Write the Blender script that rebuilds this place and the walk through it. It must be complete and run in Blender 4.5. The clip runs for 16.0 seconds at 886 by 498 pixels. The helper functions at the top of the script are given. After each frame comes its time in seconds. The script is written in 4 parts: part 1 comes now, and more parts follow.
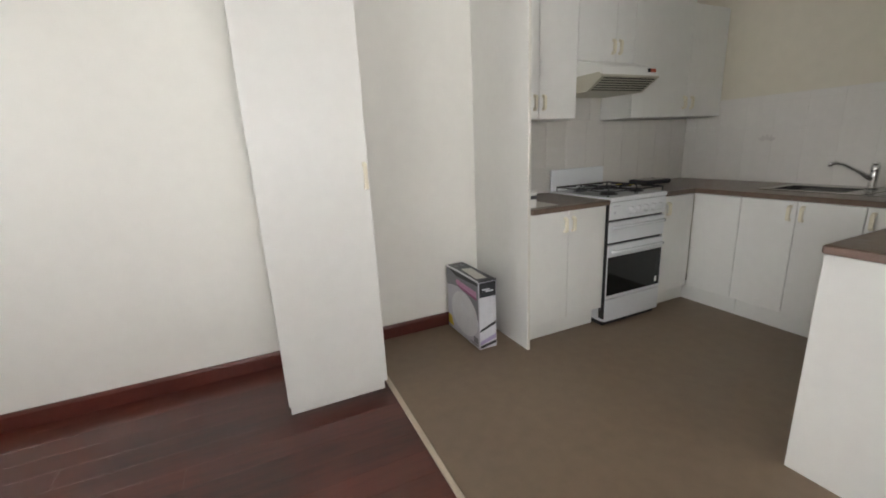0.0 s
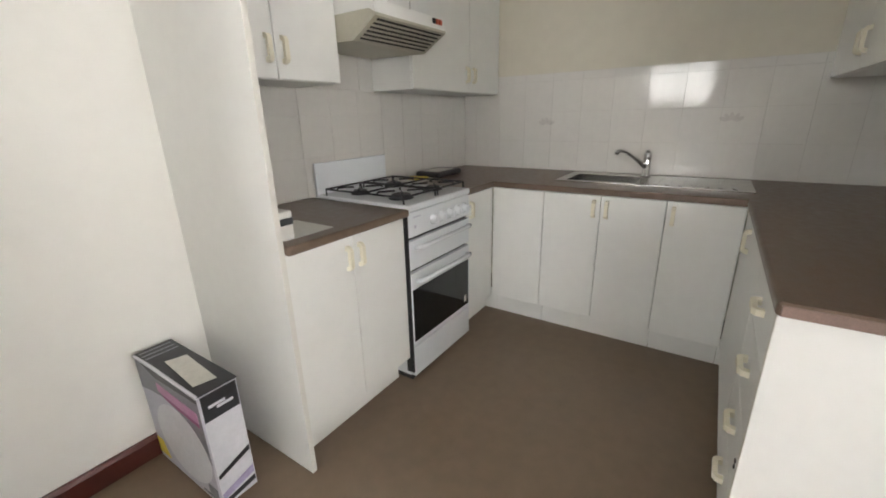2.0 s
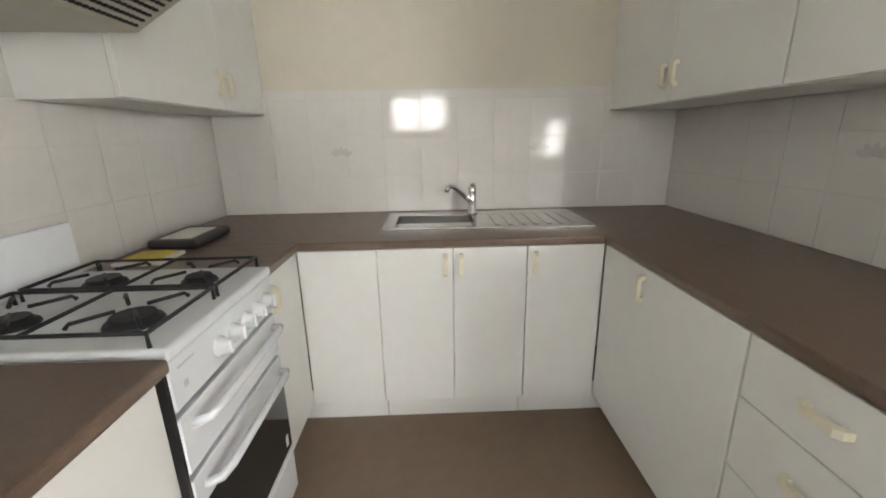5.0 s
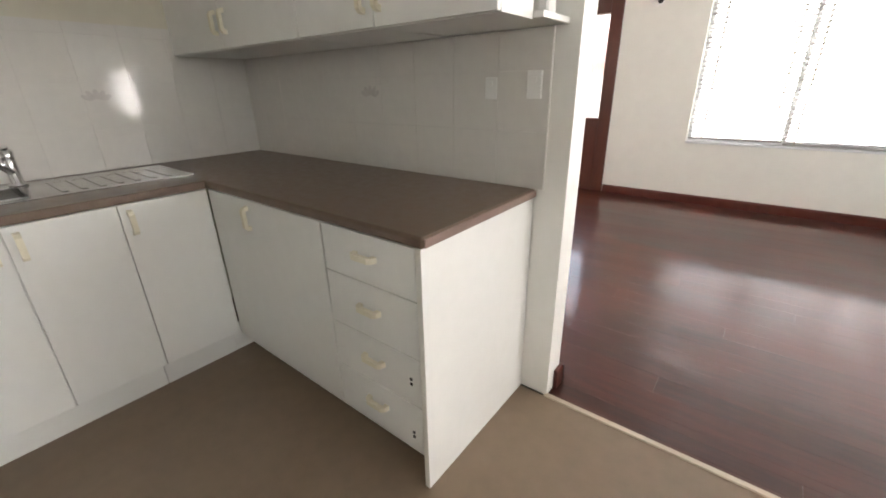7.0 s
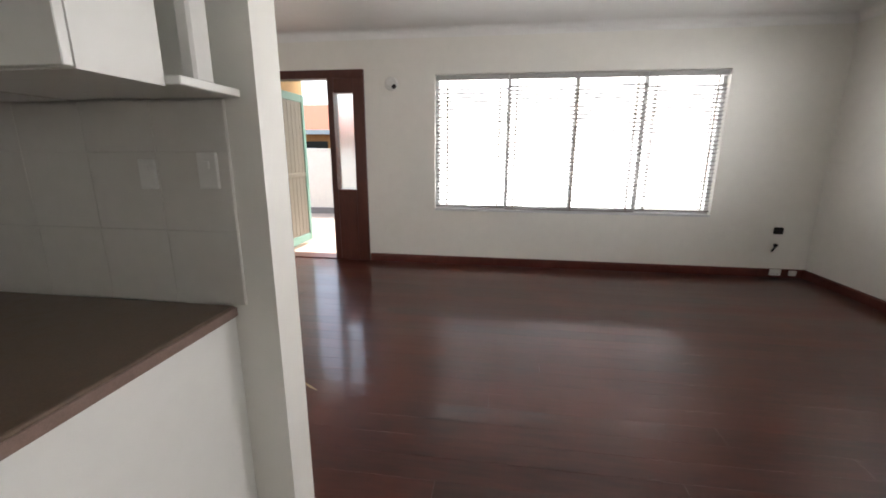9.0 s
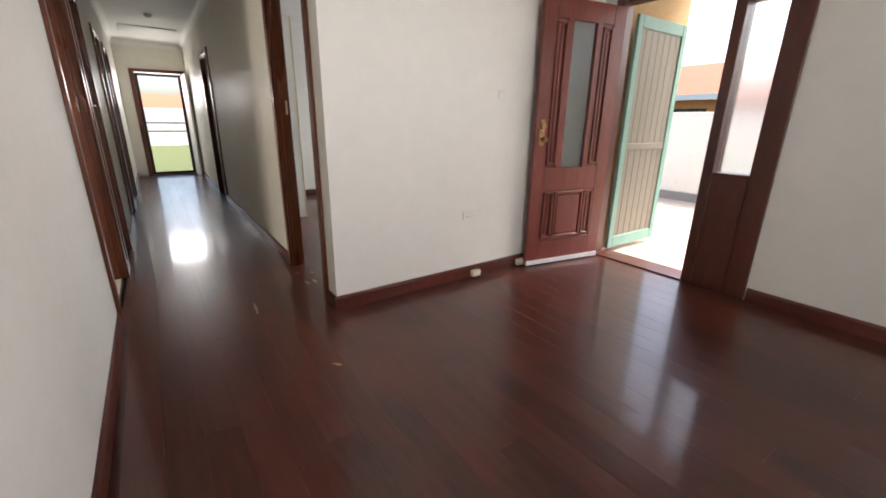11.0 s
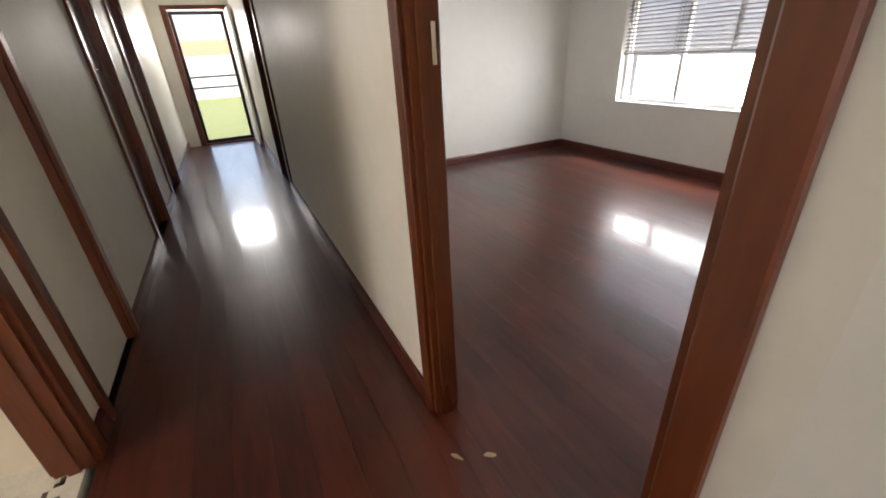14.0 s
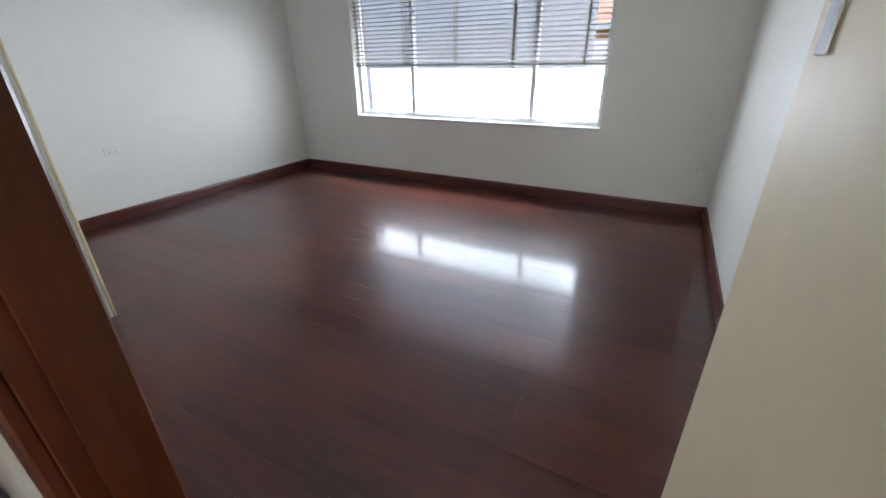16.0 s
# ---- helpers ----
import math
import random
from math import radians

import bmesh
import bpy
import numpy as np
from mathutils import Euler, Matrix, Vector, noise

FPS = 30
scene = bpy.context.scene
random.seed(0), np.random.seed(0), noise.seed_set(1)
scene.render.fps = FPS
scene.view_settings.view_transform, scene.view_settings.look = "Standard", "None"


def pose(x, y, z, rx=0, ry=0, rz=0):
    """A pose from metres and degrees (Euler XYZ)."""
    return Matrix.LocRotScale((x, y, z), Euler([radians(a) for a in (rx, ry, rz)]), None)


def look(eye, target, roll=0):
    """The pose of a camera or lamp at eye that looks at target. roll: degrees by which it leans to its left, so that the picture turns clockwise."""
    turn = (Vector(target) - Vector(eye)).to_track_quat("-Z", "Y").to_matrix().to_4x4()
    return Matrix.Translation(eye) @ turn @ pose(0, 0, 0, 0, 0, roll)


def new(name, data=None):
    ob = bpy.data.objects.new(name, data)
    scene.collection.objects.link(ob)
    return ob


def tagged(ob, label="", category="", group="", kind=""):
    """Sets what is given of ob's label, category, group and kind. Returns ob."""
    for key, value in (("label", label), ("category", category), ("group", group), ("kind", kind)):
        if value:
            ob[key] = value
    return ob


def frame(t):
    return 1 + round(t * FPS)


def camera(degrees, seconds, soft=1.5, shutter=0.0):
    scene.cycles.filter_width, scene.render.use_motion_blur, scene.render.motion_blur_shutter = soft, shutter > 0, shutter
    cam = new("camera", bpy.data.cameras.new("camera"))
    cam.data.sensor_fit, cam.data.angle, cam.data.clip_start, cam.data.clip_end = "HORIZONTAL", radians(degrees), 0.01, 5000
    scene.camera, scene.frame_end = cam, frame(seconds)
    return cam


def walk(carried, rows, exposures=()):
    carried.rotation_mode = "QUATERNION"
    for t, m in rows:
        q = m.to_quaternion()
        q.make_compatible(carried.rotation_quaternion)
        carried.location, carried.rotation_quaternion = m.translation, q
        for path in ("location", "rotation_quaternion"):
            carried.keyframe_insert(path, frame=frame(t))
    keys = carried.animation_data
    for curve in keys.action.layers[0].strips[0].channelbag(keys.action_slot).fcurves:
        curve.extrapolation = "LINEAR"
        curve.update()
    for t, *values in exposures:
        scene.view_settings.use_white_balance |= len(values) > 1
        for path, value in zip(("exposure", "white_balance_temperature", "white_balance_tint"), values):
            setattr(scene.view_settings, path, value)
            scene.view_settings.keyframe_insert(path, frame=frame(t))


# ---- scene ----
cam = camera(95.2, 16.0, soft=1.8)
PATH = [
    (0, (-0.262, 0.528, 1.287), (0.54, 2.294, 0.797), -2.8),
    (0.5, (-0.176, 0.82, 1.286), (0.977, 2.362, 0.744), -2.8),
    (1, (-0.043, 1.058, 1.277), (1.364, 2.351, 0.685), -2.8),
    (1.5, (0.215, 1.207, 1.272), (1.747, 2.33, 0.646), -2.2),
    (2, (0.454, 1.36, 1.282), (2.036, 2.414, 0.661), -1.3),
    (2.5, (0.697, 1.57, 1.279), (2.3, 2.627, 0.72), -1.1),
    (3, (0.907, 1.716, 1.297), (2.531, 2.762, 0.78), -0.7),
    (5.5, (1.095, 1.92, 1.309), (2.955, 1.496, 0.711), -1.4),
    (6, (0.965, 1.915, 1.271), (2.692, 1.16, 0.603), -1.5),
    (6.5, (0.895, 1.904, 1.263), (2.391, 0.796, 0.532), -1.6),
    (7, (0.839, 1.917, 1.255), (1.99, 0.462, 0.509), -1.1),
    (7.5, (0.775, 1.903, 1.266), (1.515, 0.172, 0.59), -0.4),
    (8, (0.723, 1.881, 1.313), (1.079, -0.014, 0.781), 0.2),
    (8.2, (0.713, 1.859, 1.328), (0.95, -0.071, 0.861), 0.2),
    (10.3, (0.999, 0.465, 1.204), (1.82, -1.279, 0.671), 1.0),
    (10.5, (1.044, 0.322, 1.195), (2.111, -1.276, 0.638), 0.7),
    (11, (1.412, 0.115, 1.197), (2.97, -0.985, 0.594), 0.8),
    (11.5, (1.749, -0.017, 1.233), (3.588, -0.565, 0.668), 0.1),
    (12, (2.109, -0.092, 1.249), (4.033, -0.286, 0.738), -0.1),
    (12.5, (2.548, -0.132, 1.249), (4.481, -0.19, 0.737), -1.1),
    (13, (2.958, -0.166, 1.322), (4.852, -0.307, 0.696), -2.0),
    (13.5, (3.389, -0.196, 1.282), (5.194, -0.618, 0.533), -3.4),
    (14, (3.769, -0.278, 1.26), (5.386, -1.063, 0.384), -3.3),
    (14.5, (4.061, -0.366, 1.244), (5.416, -1.453, 0.253), -3.1),
    (15, (4.209, -0.431, 1.18), (5.303, -1.744, 0.141), -2.3),
    (15.5, (4.254, -0.556, 1.128), (5.143, -2.023, 0.098), -0.9),
    (16, (4.276, -0.648, 1.17), (5.136, -2.244, 0.327), -0.8),
]
EXPOSURES = [(0, 2.45, 6450, 10), (1.5, 2.85, 6500, 10), (3.2, 3.05, 6550, 10), (5.5, 3.35, 6550, 10), (6.5, 3.2, 6700, 11), (7.0, 3.1, 6650, 11), (7.5, 2.9, 6550, 10), (8.2, 2.45, 6450, 10), (10.3, 2.0, 6600, 15), (11.0, 2.2, 6550, 13), (11.5, 2.35, 6350, 9), (12.5, 2.33, 6200, 9), (13.0, 2.25, 6350, 10), (13.5, 2.35, 6800, 13), (14.0, 2.55, 6700, 13), (14.5, 2.6, 6300, 11), (16, 2.3, 5800, 8)]
walk(cam, [(t, look(eye, target, roll)) for t, eye, target, roll in PATH], EXPOSURES)

# ---- world, sun, exposure ----
world = bpy.data.worlds.new("world")
scene.world = world
world.use_nodes = True
_sky = world.node_tree.nodes.new("ShaderNodeTexSky")
_sky.sky_type, _sky.sun_disc = "NISHITA", False
_sky.sun_elevation, _sky.sun_rotation = radians(50), radians(200)
_sky.air_density, _sky.dust_density = 1.0, 4.0
_bg = world.node_tree.nodes["Background"]
_bg.inputs["Strength"].default_value = 0.125
world.node_tree.links.new(_sky.outputs[0], _bg.inputs["Color"])
_sun = new("sun", bpy.data.lights.new("sun", "SUN"))
_sun.data.energy, _sun.data.angle, _sun.data.color = 1.6, radians(12), (1, 0.96, 0.9)
_sun.matrix_world = look((0, 0, 30), (8, 14, 0))


def daylight(at, turn, w, h, power, color, pitch=90):
    """Sky light at a window's opening; pitch under 90 sends it downwards, as the sky does."""
    o = new("window_daylight", bpy.data.lights.new("window_daylight", "AREA"))
    o.data.shape, o.data.size, o.data.size_y, o.data.energy, o.data.color = "RECTANGLE", w, h, power, color
    o.matrix_world = pose(*at, pitch, 0, turn)


daylight((0.035, -3.345, 1.405), 0, 2.92, 1.40, 19, (1, 0.985, 0.97))
daylight((12.29, -0.23, 1.745), 90, 0.76, 0.57, 4.8, (1, 0.98, 0.94))
daylight((-3.05, -1.25, 1.50), -90, 1.75, 1.3, 19, (1, 0.99, 0.98), 66)
daylight((-3.0, 2.1, 1.76), -90, 1.05, 0.75, 4, (1, 0.99, 0.98), 62)
daylight((6.015, -4.545, 0.885), 0, 2.45, 0.42, 8, (0.93, 0.97, 1.0))
daylight((4.45, 3.3, 1.55), 180, 1.05, 1.05, 6.5, (1, 0.92, 0.80))


# ---- materials ----
def mat(name, col, rough=0.5, metal=0.0, coat_rough=0.10, var=0.08, scale=6.0, bump=0.0, bscale=60.0, stretch=(1, 1, 1), vary=0.0, coat=0.0, spec=0.5, world_space=False, worn=None, ior=1.5):
    m = bpy.data.materials.new(name)
    m.use_nodes = True
    nt = m.node_tree
    N, L = nt.nodes, nt.links
    b = N["Principled BSDF"]
    b.inputs["Roughness"].default_value, b.inputs["Metallic"].default_value = rough, metal
    b.inputs["Coat Weight"].default_value = coat
    b.inputs["Coat Roughness"].default_value = coat_rough
    b.inputs["Specular IOR Level"].default_value = spec
    b.inputs["IOR"].default_value = ior
    tc, mp = N.new("ShaderNodeTexCoord"), N.new("ShaderNodeMapping")
    mp.inputs["Scale"].default_value = stretch
    geo = N.new("ShaderNodeNewGeometry")
    L.new(geo.outputs["Position"] if world_space else tc.outputs["Object"], mp.inputs["Vector"])
    n1, n2 = N.new("ShaderNodeTexNoise"), N.new("ShaderNodeTexNoise")
    n1.inputs["Scale"].default_value, n1.inputs["Detail"].default_value = scale, 3
    n2.inputs["Scale"].default_value, n2.inputs["Detail"].default_value = scale * 9, 5
    L.new(mp.outputs[0], n1.inputs["Vector"]), L.new(mp.outputs[0], n2.inputs["Vector"])
    add = N.new("ShaderNodeMath")
    add.operation = "ADD"
    L.new(n1.outputs["Fac"], add.inputs[0]), L.new(n2.outputs["Fac"], add.inputs[1])
    src = add.outputs[0]
    if vary:
        oi, mul, ad2 = N.new("ShaderNodeObjectInfo"), N.new("ShaderNodeMath"), N.new("ShaderNodeMath")
        mul.operation, ad2.operation = "MULTIPLY_ADD", "ADD"
        mul.inputs[1].default_value, mul.inputs[2].default_value = vary, -vary / 2
        L.new(oi.outputs["Random"], mul.inputs[0])
        L.new(src, ad2.inputs[0]), L.new(mul.outputs[0], ad2.inputs[1])
        src = ad2.outputs[0]
    rg = N.new("ShaderNodeMapRange")
    rg.inputs["From Min"].default_value, rg.inputs["From Max"].default_value = 0.6, 1.4
    rg.inputs["To Min"].default_value, rg.inputs["To Max"].default_value = 1 - var, 1 + var
    L.new(src, rg.inputs["Value"])
    mx = N.new("ShaderNodeVectorMath")
    mx.operation = "MULTIPLY"
    mx.inputs[0].default_value = col
    L.new(rg.outputs[0], mx.inputs[1])
    L.new(mx.outputs[0], b.inputs["Base Color"])
    if worn:
        nw, rw, cw = N.new("ShaderNodeTexNoise"), N.new("ShaderNodeMapRange"), N.new("ShaderNodeMix")
        nw.inputs["Scale"].default_value, nw.inputs["Detail"].default_value = 0.9, 5
        rw.inputs["From Min"].default_value, rw.inputs["From Max"].default_value = 0.5, 0.72
        rw.inputs["To Max"].default_value = 0.8
        cw.data_type, cw.blend_type = "RGBA", "MIX"
        cw.inputs[7].default_value = (*worn, 1)
        L.new(geo.outputs["Position"], nw.inputs["Vector"]), L.new(nw.outputs["Fac"], rw.inputs["Value"])
        L.new(rw.outputs[0], cw.inputs[0]), L.new(mx.outputs[0], cw.inputs[6]), L.new(cw.outputs[2], b.inputs["Base Color"])
    rr = N.new("ShaderNodeMapRange")
    rr.inputs["From Min"].default_value, rr.inputs["From Max"].default_value = 0.3, 0.7
    rr.inputs["To Min"].default_value, rr.inputs["To Max"].default_value = rough * 0.85, min(1, rough * 1.15)
    L.new(n1.outputs["Fac"], rr.inputs["Value"]), L.new(rr.outputs[0], b.inputs["Roughness"])
    if bump:
        nb, bp = N.new("ShaderNodeTexNoise"), N.new("ShaderNodeBump")
        nb.inputs["Scale"].default_value = bscale
        bp.inputs["Strength"].default_value, bp.inputs["Distance"].default_value = bump, 0.004
        L.new(mp.outputs[0], nb.inputs["Vector"]), L.new(nb.outputs["Fac"], bp.inputs["Height"])
        L.new(bp.outputs[0], b.inputs["Normal"])
    return m


def glass_mat(name, rough=0.0, tint=(1, 1, 1)):
    m = bpy.data.materials.new(name)
    m.use_nodes = True
    b = m.node_tree.nodes["Principled BSDF"]
    b.inputs["Base Color"].default_value = (*tint, 1)
    b.inputs["Transmission Weight"].default_value, b.inputs["Roughness"].default_value = 1.0, rough
    b.inputs["IOR"].default_value = 1.45
    return m


WALL = mat("painted_plaster", (0.80, 0.785, 0.735), 0.55, var=0.03, scale=1.3, bump=0.05, bscale=130)
HALLWALL = mat("glossy_wall_paint", (0.80, 0.77, 0.69), 0.52, var=0.05, scale=1.1, bump=0.08, bscale=9)
KWALL = mat("cream_kitchen_paint", (0.64, 0.595, 0.49), 0.5, var=0.04, scale=1.5, bump=0.05, bscale=120)
CEIL = mat("white_ceiling_paint", (0.82, 0.815, 0.80), 0.7, var=0.03, scale=1.0)
BATHW = mat("cream_bathroom_paint", (0.76, 0.69, 0.56), 0.5, var=0.04, scale=1.5)
JARRAH = mat("polished_jarrah", (0.066, 0.0145, 0.0090), 0.335, var=0.42, scale=2.0, stretch=(0.25, 2, 1), vary=0.5, spec=0.36, coat=0.5, world_space=True, worn=(0.125, 0.027, 0.012))
TRIM = mat("varnished_jarrah_trim", (0.125, 0.029, 0.0085), 0.30, var=0.35, scale=2.0, stretch=(3, 3, 0.4), bump=0.06, bscale=30)
BASEB = mat("jarrah_skirting", (0.095, 0.021, 0.0145), 0.33, var=0.3, scale=2.0, bump=0.05, bscale=30)
DOORRED = mat("red_brown_door_timber", (0.19, 0.047, 0.034), 0.36, var=0.3, scale=3.0, stretch=(4, 4, 0.4), bump=0.06, bscale=30)
VINYL = mat("taupe_vinyl", (0.225, 0.162, 0.108), 0.42, var=0.12, scale=1.6, bump=0.05, bscale=220)
STRIP = mat("beige_edge_strip", (0.52, 0.43, 0.33), 0.45, var=0.1)
LAM = mat("white_laminate", (0.80, 0.795, 0.76), 0.38, var=0.025, scale=2.0, bump=0.02, bscale=60)
LAMEDGE = mat("laminate_edge_strip", (0.72, 0.70, 0.64), 0.45, var=0.05)
BENCH = mat("brown_stone_laminate", (0.150, 0.102, 0.073), 0.34, var=0.22, scale=28, bump=0.03, bscale=160)
BENCHEDGE = mat("benchtop_edge", (0.215, 0.145, 0.118), 0.4, var=0.2, scale=30)
TILE = mat("glazed_white_tile", (0.70, 0.672, 0.63), 0.075, var=0.035, scale=2.5, bump=0.16, bscale=9, vary=0.10)
GROUT = mat("tile_grout", (0.66, 0.63, 0.59), 0.8, var=0.1, scale=20)
CREAMP = mat("cream_plastic", (0.80, 0.75, 0.60), 0.35, var=0.05, scale=10)
WHITEP = mat("white_plastic", (0.78, 0.77, 0.74), 0.35, var=0.03)
ENAMEL = mat("white_enamel", (0.80, 0.82, 0.84), 0.16, var=0.02, scale=3)
IRON = mat("cast_iron", (0.018, 0.018, 0.02), 0.55, var=0.2, scale=20, bump=0.1, bscale=200)
DARKGLASS = mat("dark_oven_glass", (0.012, 0.013, 0.014), 0.06, var=0.1)
BLACK = mat("black_gap", (0.012, 0.011, 0.011), 0.6, var=0.1)
STEEL = mat("stainless_steel", (0.47, 0.455, 0.435), 0.24, 1.0, var=0.08, scale=5, stretch=(1, 8, 1))
CHROME = mat("chrome", (0.75, 0.75, 0.75), 0.08, 1.0, var=0.02)
GREYM = mat("grey_metal_mesh", (0.21, 0.185, 0.145), 0.5, 0.3, var=0.12, scale=30)
HOODG = mat("hood_grey_cream", (0.48, 0.455, 0.365), 0.4, var=0.05)
RED = mat("red_switch", (0.5, 0.08, 0.03), 0.4)
ALU = mat("white_aluminium", (0.70, 0.71, 0.72), 0.4, 0.0, var=0.03)
SLAT = mat("pale_blind_slat", (0.36, 0.355, 0.345), 0.45, var=0.04)
CORD = mat("blind_tape", (0.36, 0.33, 0.28), 0.8, var=0.1)
# the bowl's dark reflections are put into its colour: darker than STEEL
BOWL = mat("reflection_darkened_steel_bowl", (0.30, 0.295, 0.285), 0.2, 1.0, var=0.1, scale=5)
DOORCREAM = mat("cream_gloss_door_paint", (0.74, 0.635, 0.45), 0.62, var=0.04, scale=1.5)
GLASS = glass_mat("window_glass")
FROST = glass_mat("obscure_glass", 0.25, (0.9, 0.96, 0.97))
CARD = mat("printed_carton_grey", (0.56, 0.55, 0.61), 0.4, var=0.12, scale=8)
CARDG = mat("printed_carton_dark_grey", (0.22, 0.22, 0.25), 0.4, var=0.2, scale=9)
CARDW = mat("printed_carton_white", (0.72, 0.72, 0.75), 0.4, var=0.1, scale=9)
CARDK = mat("printed_carton_black", (0.03, 0.03, 0.035), 0.4, var=0.2, scale=9)
CARDP = mat("printed_carton_purple", (0.30, 0.07, 0.20), 0.4, var=0.1)
CARDY = mat("printed_carton_yellow", (0.7, 0.55, 0.06), 0.5, var=0.1)
TAPE = mat("clear_packing_tape", (0.66, 0.64, 0.58), 0.2, var=0.1, scale=30)
PAPER = mat("paper", (0.72, 0.70, 0.66), 0.7, var=0.06)
GREENF = mat("green_screen_frame", (0.16, 0.30, 0.245), 0.45, var=0.15, scale=5)
ORANGE = mat("ochre_render", (0.50, 0.32, 0.15), 0.8, var=0.12, scale=3, bump=0.3, bscale=80)
CONC = mat("porch_tile", (0.55, 0.46, 0.38), 0.6, var=0.12, scale=4)
GRASS = mat("lawn", (0.10, 0.118, 0.035), 0.9, var=0.35, scale=3, bump=0.4, bscale=40)
FENCE = mat("pale_fibre_fence", (0.58, 0.56, 0.53), 0.8, var=0.1, scale=2)
ROOFM = mat("terracotta_roof", (0.42, 0.13, 0.065), 0.8, var=0.2, scale=6, bump=0.3, bscale=20)
BRICKM = mat("orange_brick", (0.46, 0.20, 0.075), 0.85, var=0.2, scale=4)
WHITER = mat("white_render", (0.72, 0.70, 0.66), 0.8, var=0.06, scale=2.5, bump=0.2, bscale=60)
FOOT = mat("grey_footing", (0.22, 0.215, 0.22), 0.8, var=0.12, scale=5)
FRAMED = mat("dark_red_frame_timber", (0.085, 0.021, 0.0125), 0.34, var=0.3, scale=2.0, stretch=(3, 3, 0.4), bump=0.06, bscale=30)
CARDE = mat("printed_carton_pale_end", (0.66, 0.66, 0.70), 0.38, var=0.08, scale=7)
CARDB = mat("printed_carton_lilac", (0.42, 0.36, 0.56), 0.4, var=0.2, scale=9)
CARDPINK = mat("printed_carton_pink", (0.58, 0.26, 0.46), 0.4, var=0.25, scale=14)
BRASS = mat("worn_brass", (0.42, 0.24, 0.12), 0.3, 0.9, var=0.2, scale=12)
LEAF = mat("foliage", (0.08, 0.115, 0.05), 0.7, var=0.4, scale=4)
BARK = mat("bark", (0.12, 0.09, 0.065), 0.9, var=0.3, scale=8, bump=0.4)
ASPH = mat("asphalt", (0.06, 0.06, 0.062), 0.9, var=0.15, scale=8)
MOSW = mat("mosaic_pale", (0.66, 0.63, 0.56), 0.3, var=0.15, scale=14)
MOSD = mat("mosaic_dark", (0.07, 0.055, 0.04), 0.3, var=0.3, scale=10)
WORN = mat("bare_scuffed_timber", (0.40, 0.27, 0.15), 0.5, var=0.3, scale=20)
YEDGE = mat("yellowed_paint_edge", (0.66, 0.56, 0.32), 0.5, var=0.15)
MOTIF = mat("tile_motif_glaze", (0.60, 0.565, 0.535), 0.15, var=0.12, scale=25)
BLUEF = mat("blue_grey_sheet_fence", (0.40, 0.44, 0.50), 0.6, var=0.12, scale=3)
SCREEN = mat("lcd_screen", (0.05, 0.055, 0.06), 0.2)


# ---- builders ----
def bx(bm, lo, hi, bev=0.0, seg=1):
    lo, hi = [min(a, b) for a, b in zip(lo, hi)], [max(a, b) for a, b in zip(lo, hi)]
    vs = [bm.verts.new((x, y, z)) for x in (lo[0], hi[0]) for y in (lo[1], hi[1]) for z in (lo[2], hi[2])]
    fs = [bm.faces.new([vs[i] for i in q]) for q in ((0, 1, 3, 2), (4, 6, 7, 5), (0, 4, 5, 1), (2, 3, 7, 6), (0, 2, 6, 4), (1, 5, 7, 3))]
    if bev:
        es = list({e for f in fs for e in f.edges})
        bmesh.ops.bevel(bm, geom=es, offset=bev, segments=seg, affect="EDGES", profile=0.5)
    return bm


def boxes(*args, bev=0.0, seg=1):
    bm = bmesh.new()
    for lo, hi in args:
        bx(bm, lo, hi, bev, seg)
    return bm


def prism(bm, outline, axis, a0, a1):
    """A prism over an outline of 2D points, along an axis (0 x, 1 y, 2 z)."""
    def at(p, a):
        q = list(p)
        q.insert(axis, a)
        return q
    v0, v1 = [bm.verts.new(at(p, a0)) for p in outline], [bm.verts.new(at(p, a1)) for p in outline]
    n = len(outline)
    bm.faces.new(v0), bm.faces.new(v1[::-1])
    for i in range(n):
        bm.faces.new((v0[i], v1[i], v1[(i + 1) % n], v0[(i + 1) % n]))
    bmesh.ops.recalc_face_normals(bm, faces=bm.faces)
    return bm


def tube(bm, pts, r, n=10):
    rings = []
    pts = [Vector(p) for p in pts]
    rs = r if isinstance(r, (list, tuple)) else [r] * len(pts)
    for i, p in enumerate(pts):
        d = (pts[min(i + 1, len(pts) - 1)] - pts[max(i - 1, 0)]).normalized()
        u = d.orthogonal().normalized() if i == 0 else (u - d * u.dot(d)).normalized()
        w = d.cross(u)
        rings.append([bm.verts.new(p + rs[i] * (math.cos(k * 2 * math.pi / n) * u + math.sin(k * 2 * math.pi / n) * w)) for k in range(n)])
    for a, b in zip(rings, rings[1:]):
        for k in range(n):
            f = bm.faces.new((a[k], a[(k + 1) % n], b[(k + 1) % n], b[k]))
            f.smooth = True
    bm.faces.new(rings[0][::-1]), bm.faces.new(rings[-1])
    return bm


def link(name, bm, m, shift=(0, 0, 0)):
    me = bpy.data.meshes.new(name)
    bmesh.ops.recalc_face_normals(bm, faces=bm.faces)
    if any(shift):
        bmesh.ops.translate(bm, verts=bm.verts, vec=[-s for s in shift])
    bm.to_mesh(me)
    bm.free()
    me.materials.append(m)
    return new(name, me)


def base_of(ob):
    p = Vector((0, 0, 0))
    while ob:
        p += ob.location
        ob = ob.parent
    return p


def part(name, bm, m, parent, label="", local=False):
    ob = link(name, bm, m, (0, 0, 0) if local else base_of(parent))
    ob.parent = parent
    return tagged(ob, label)


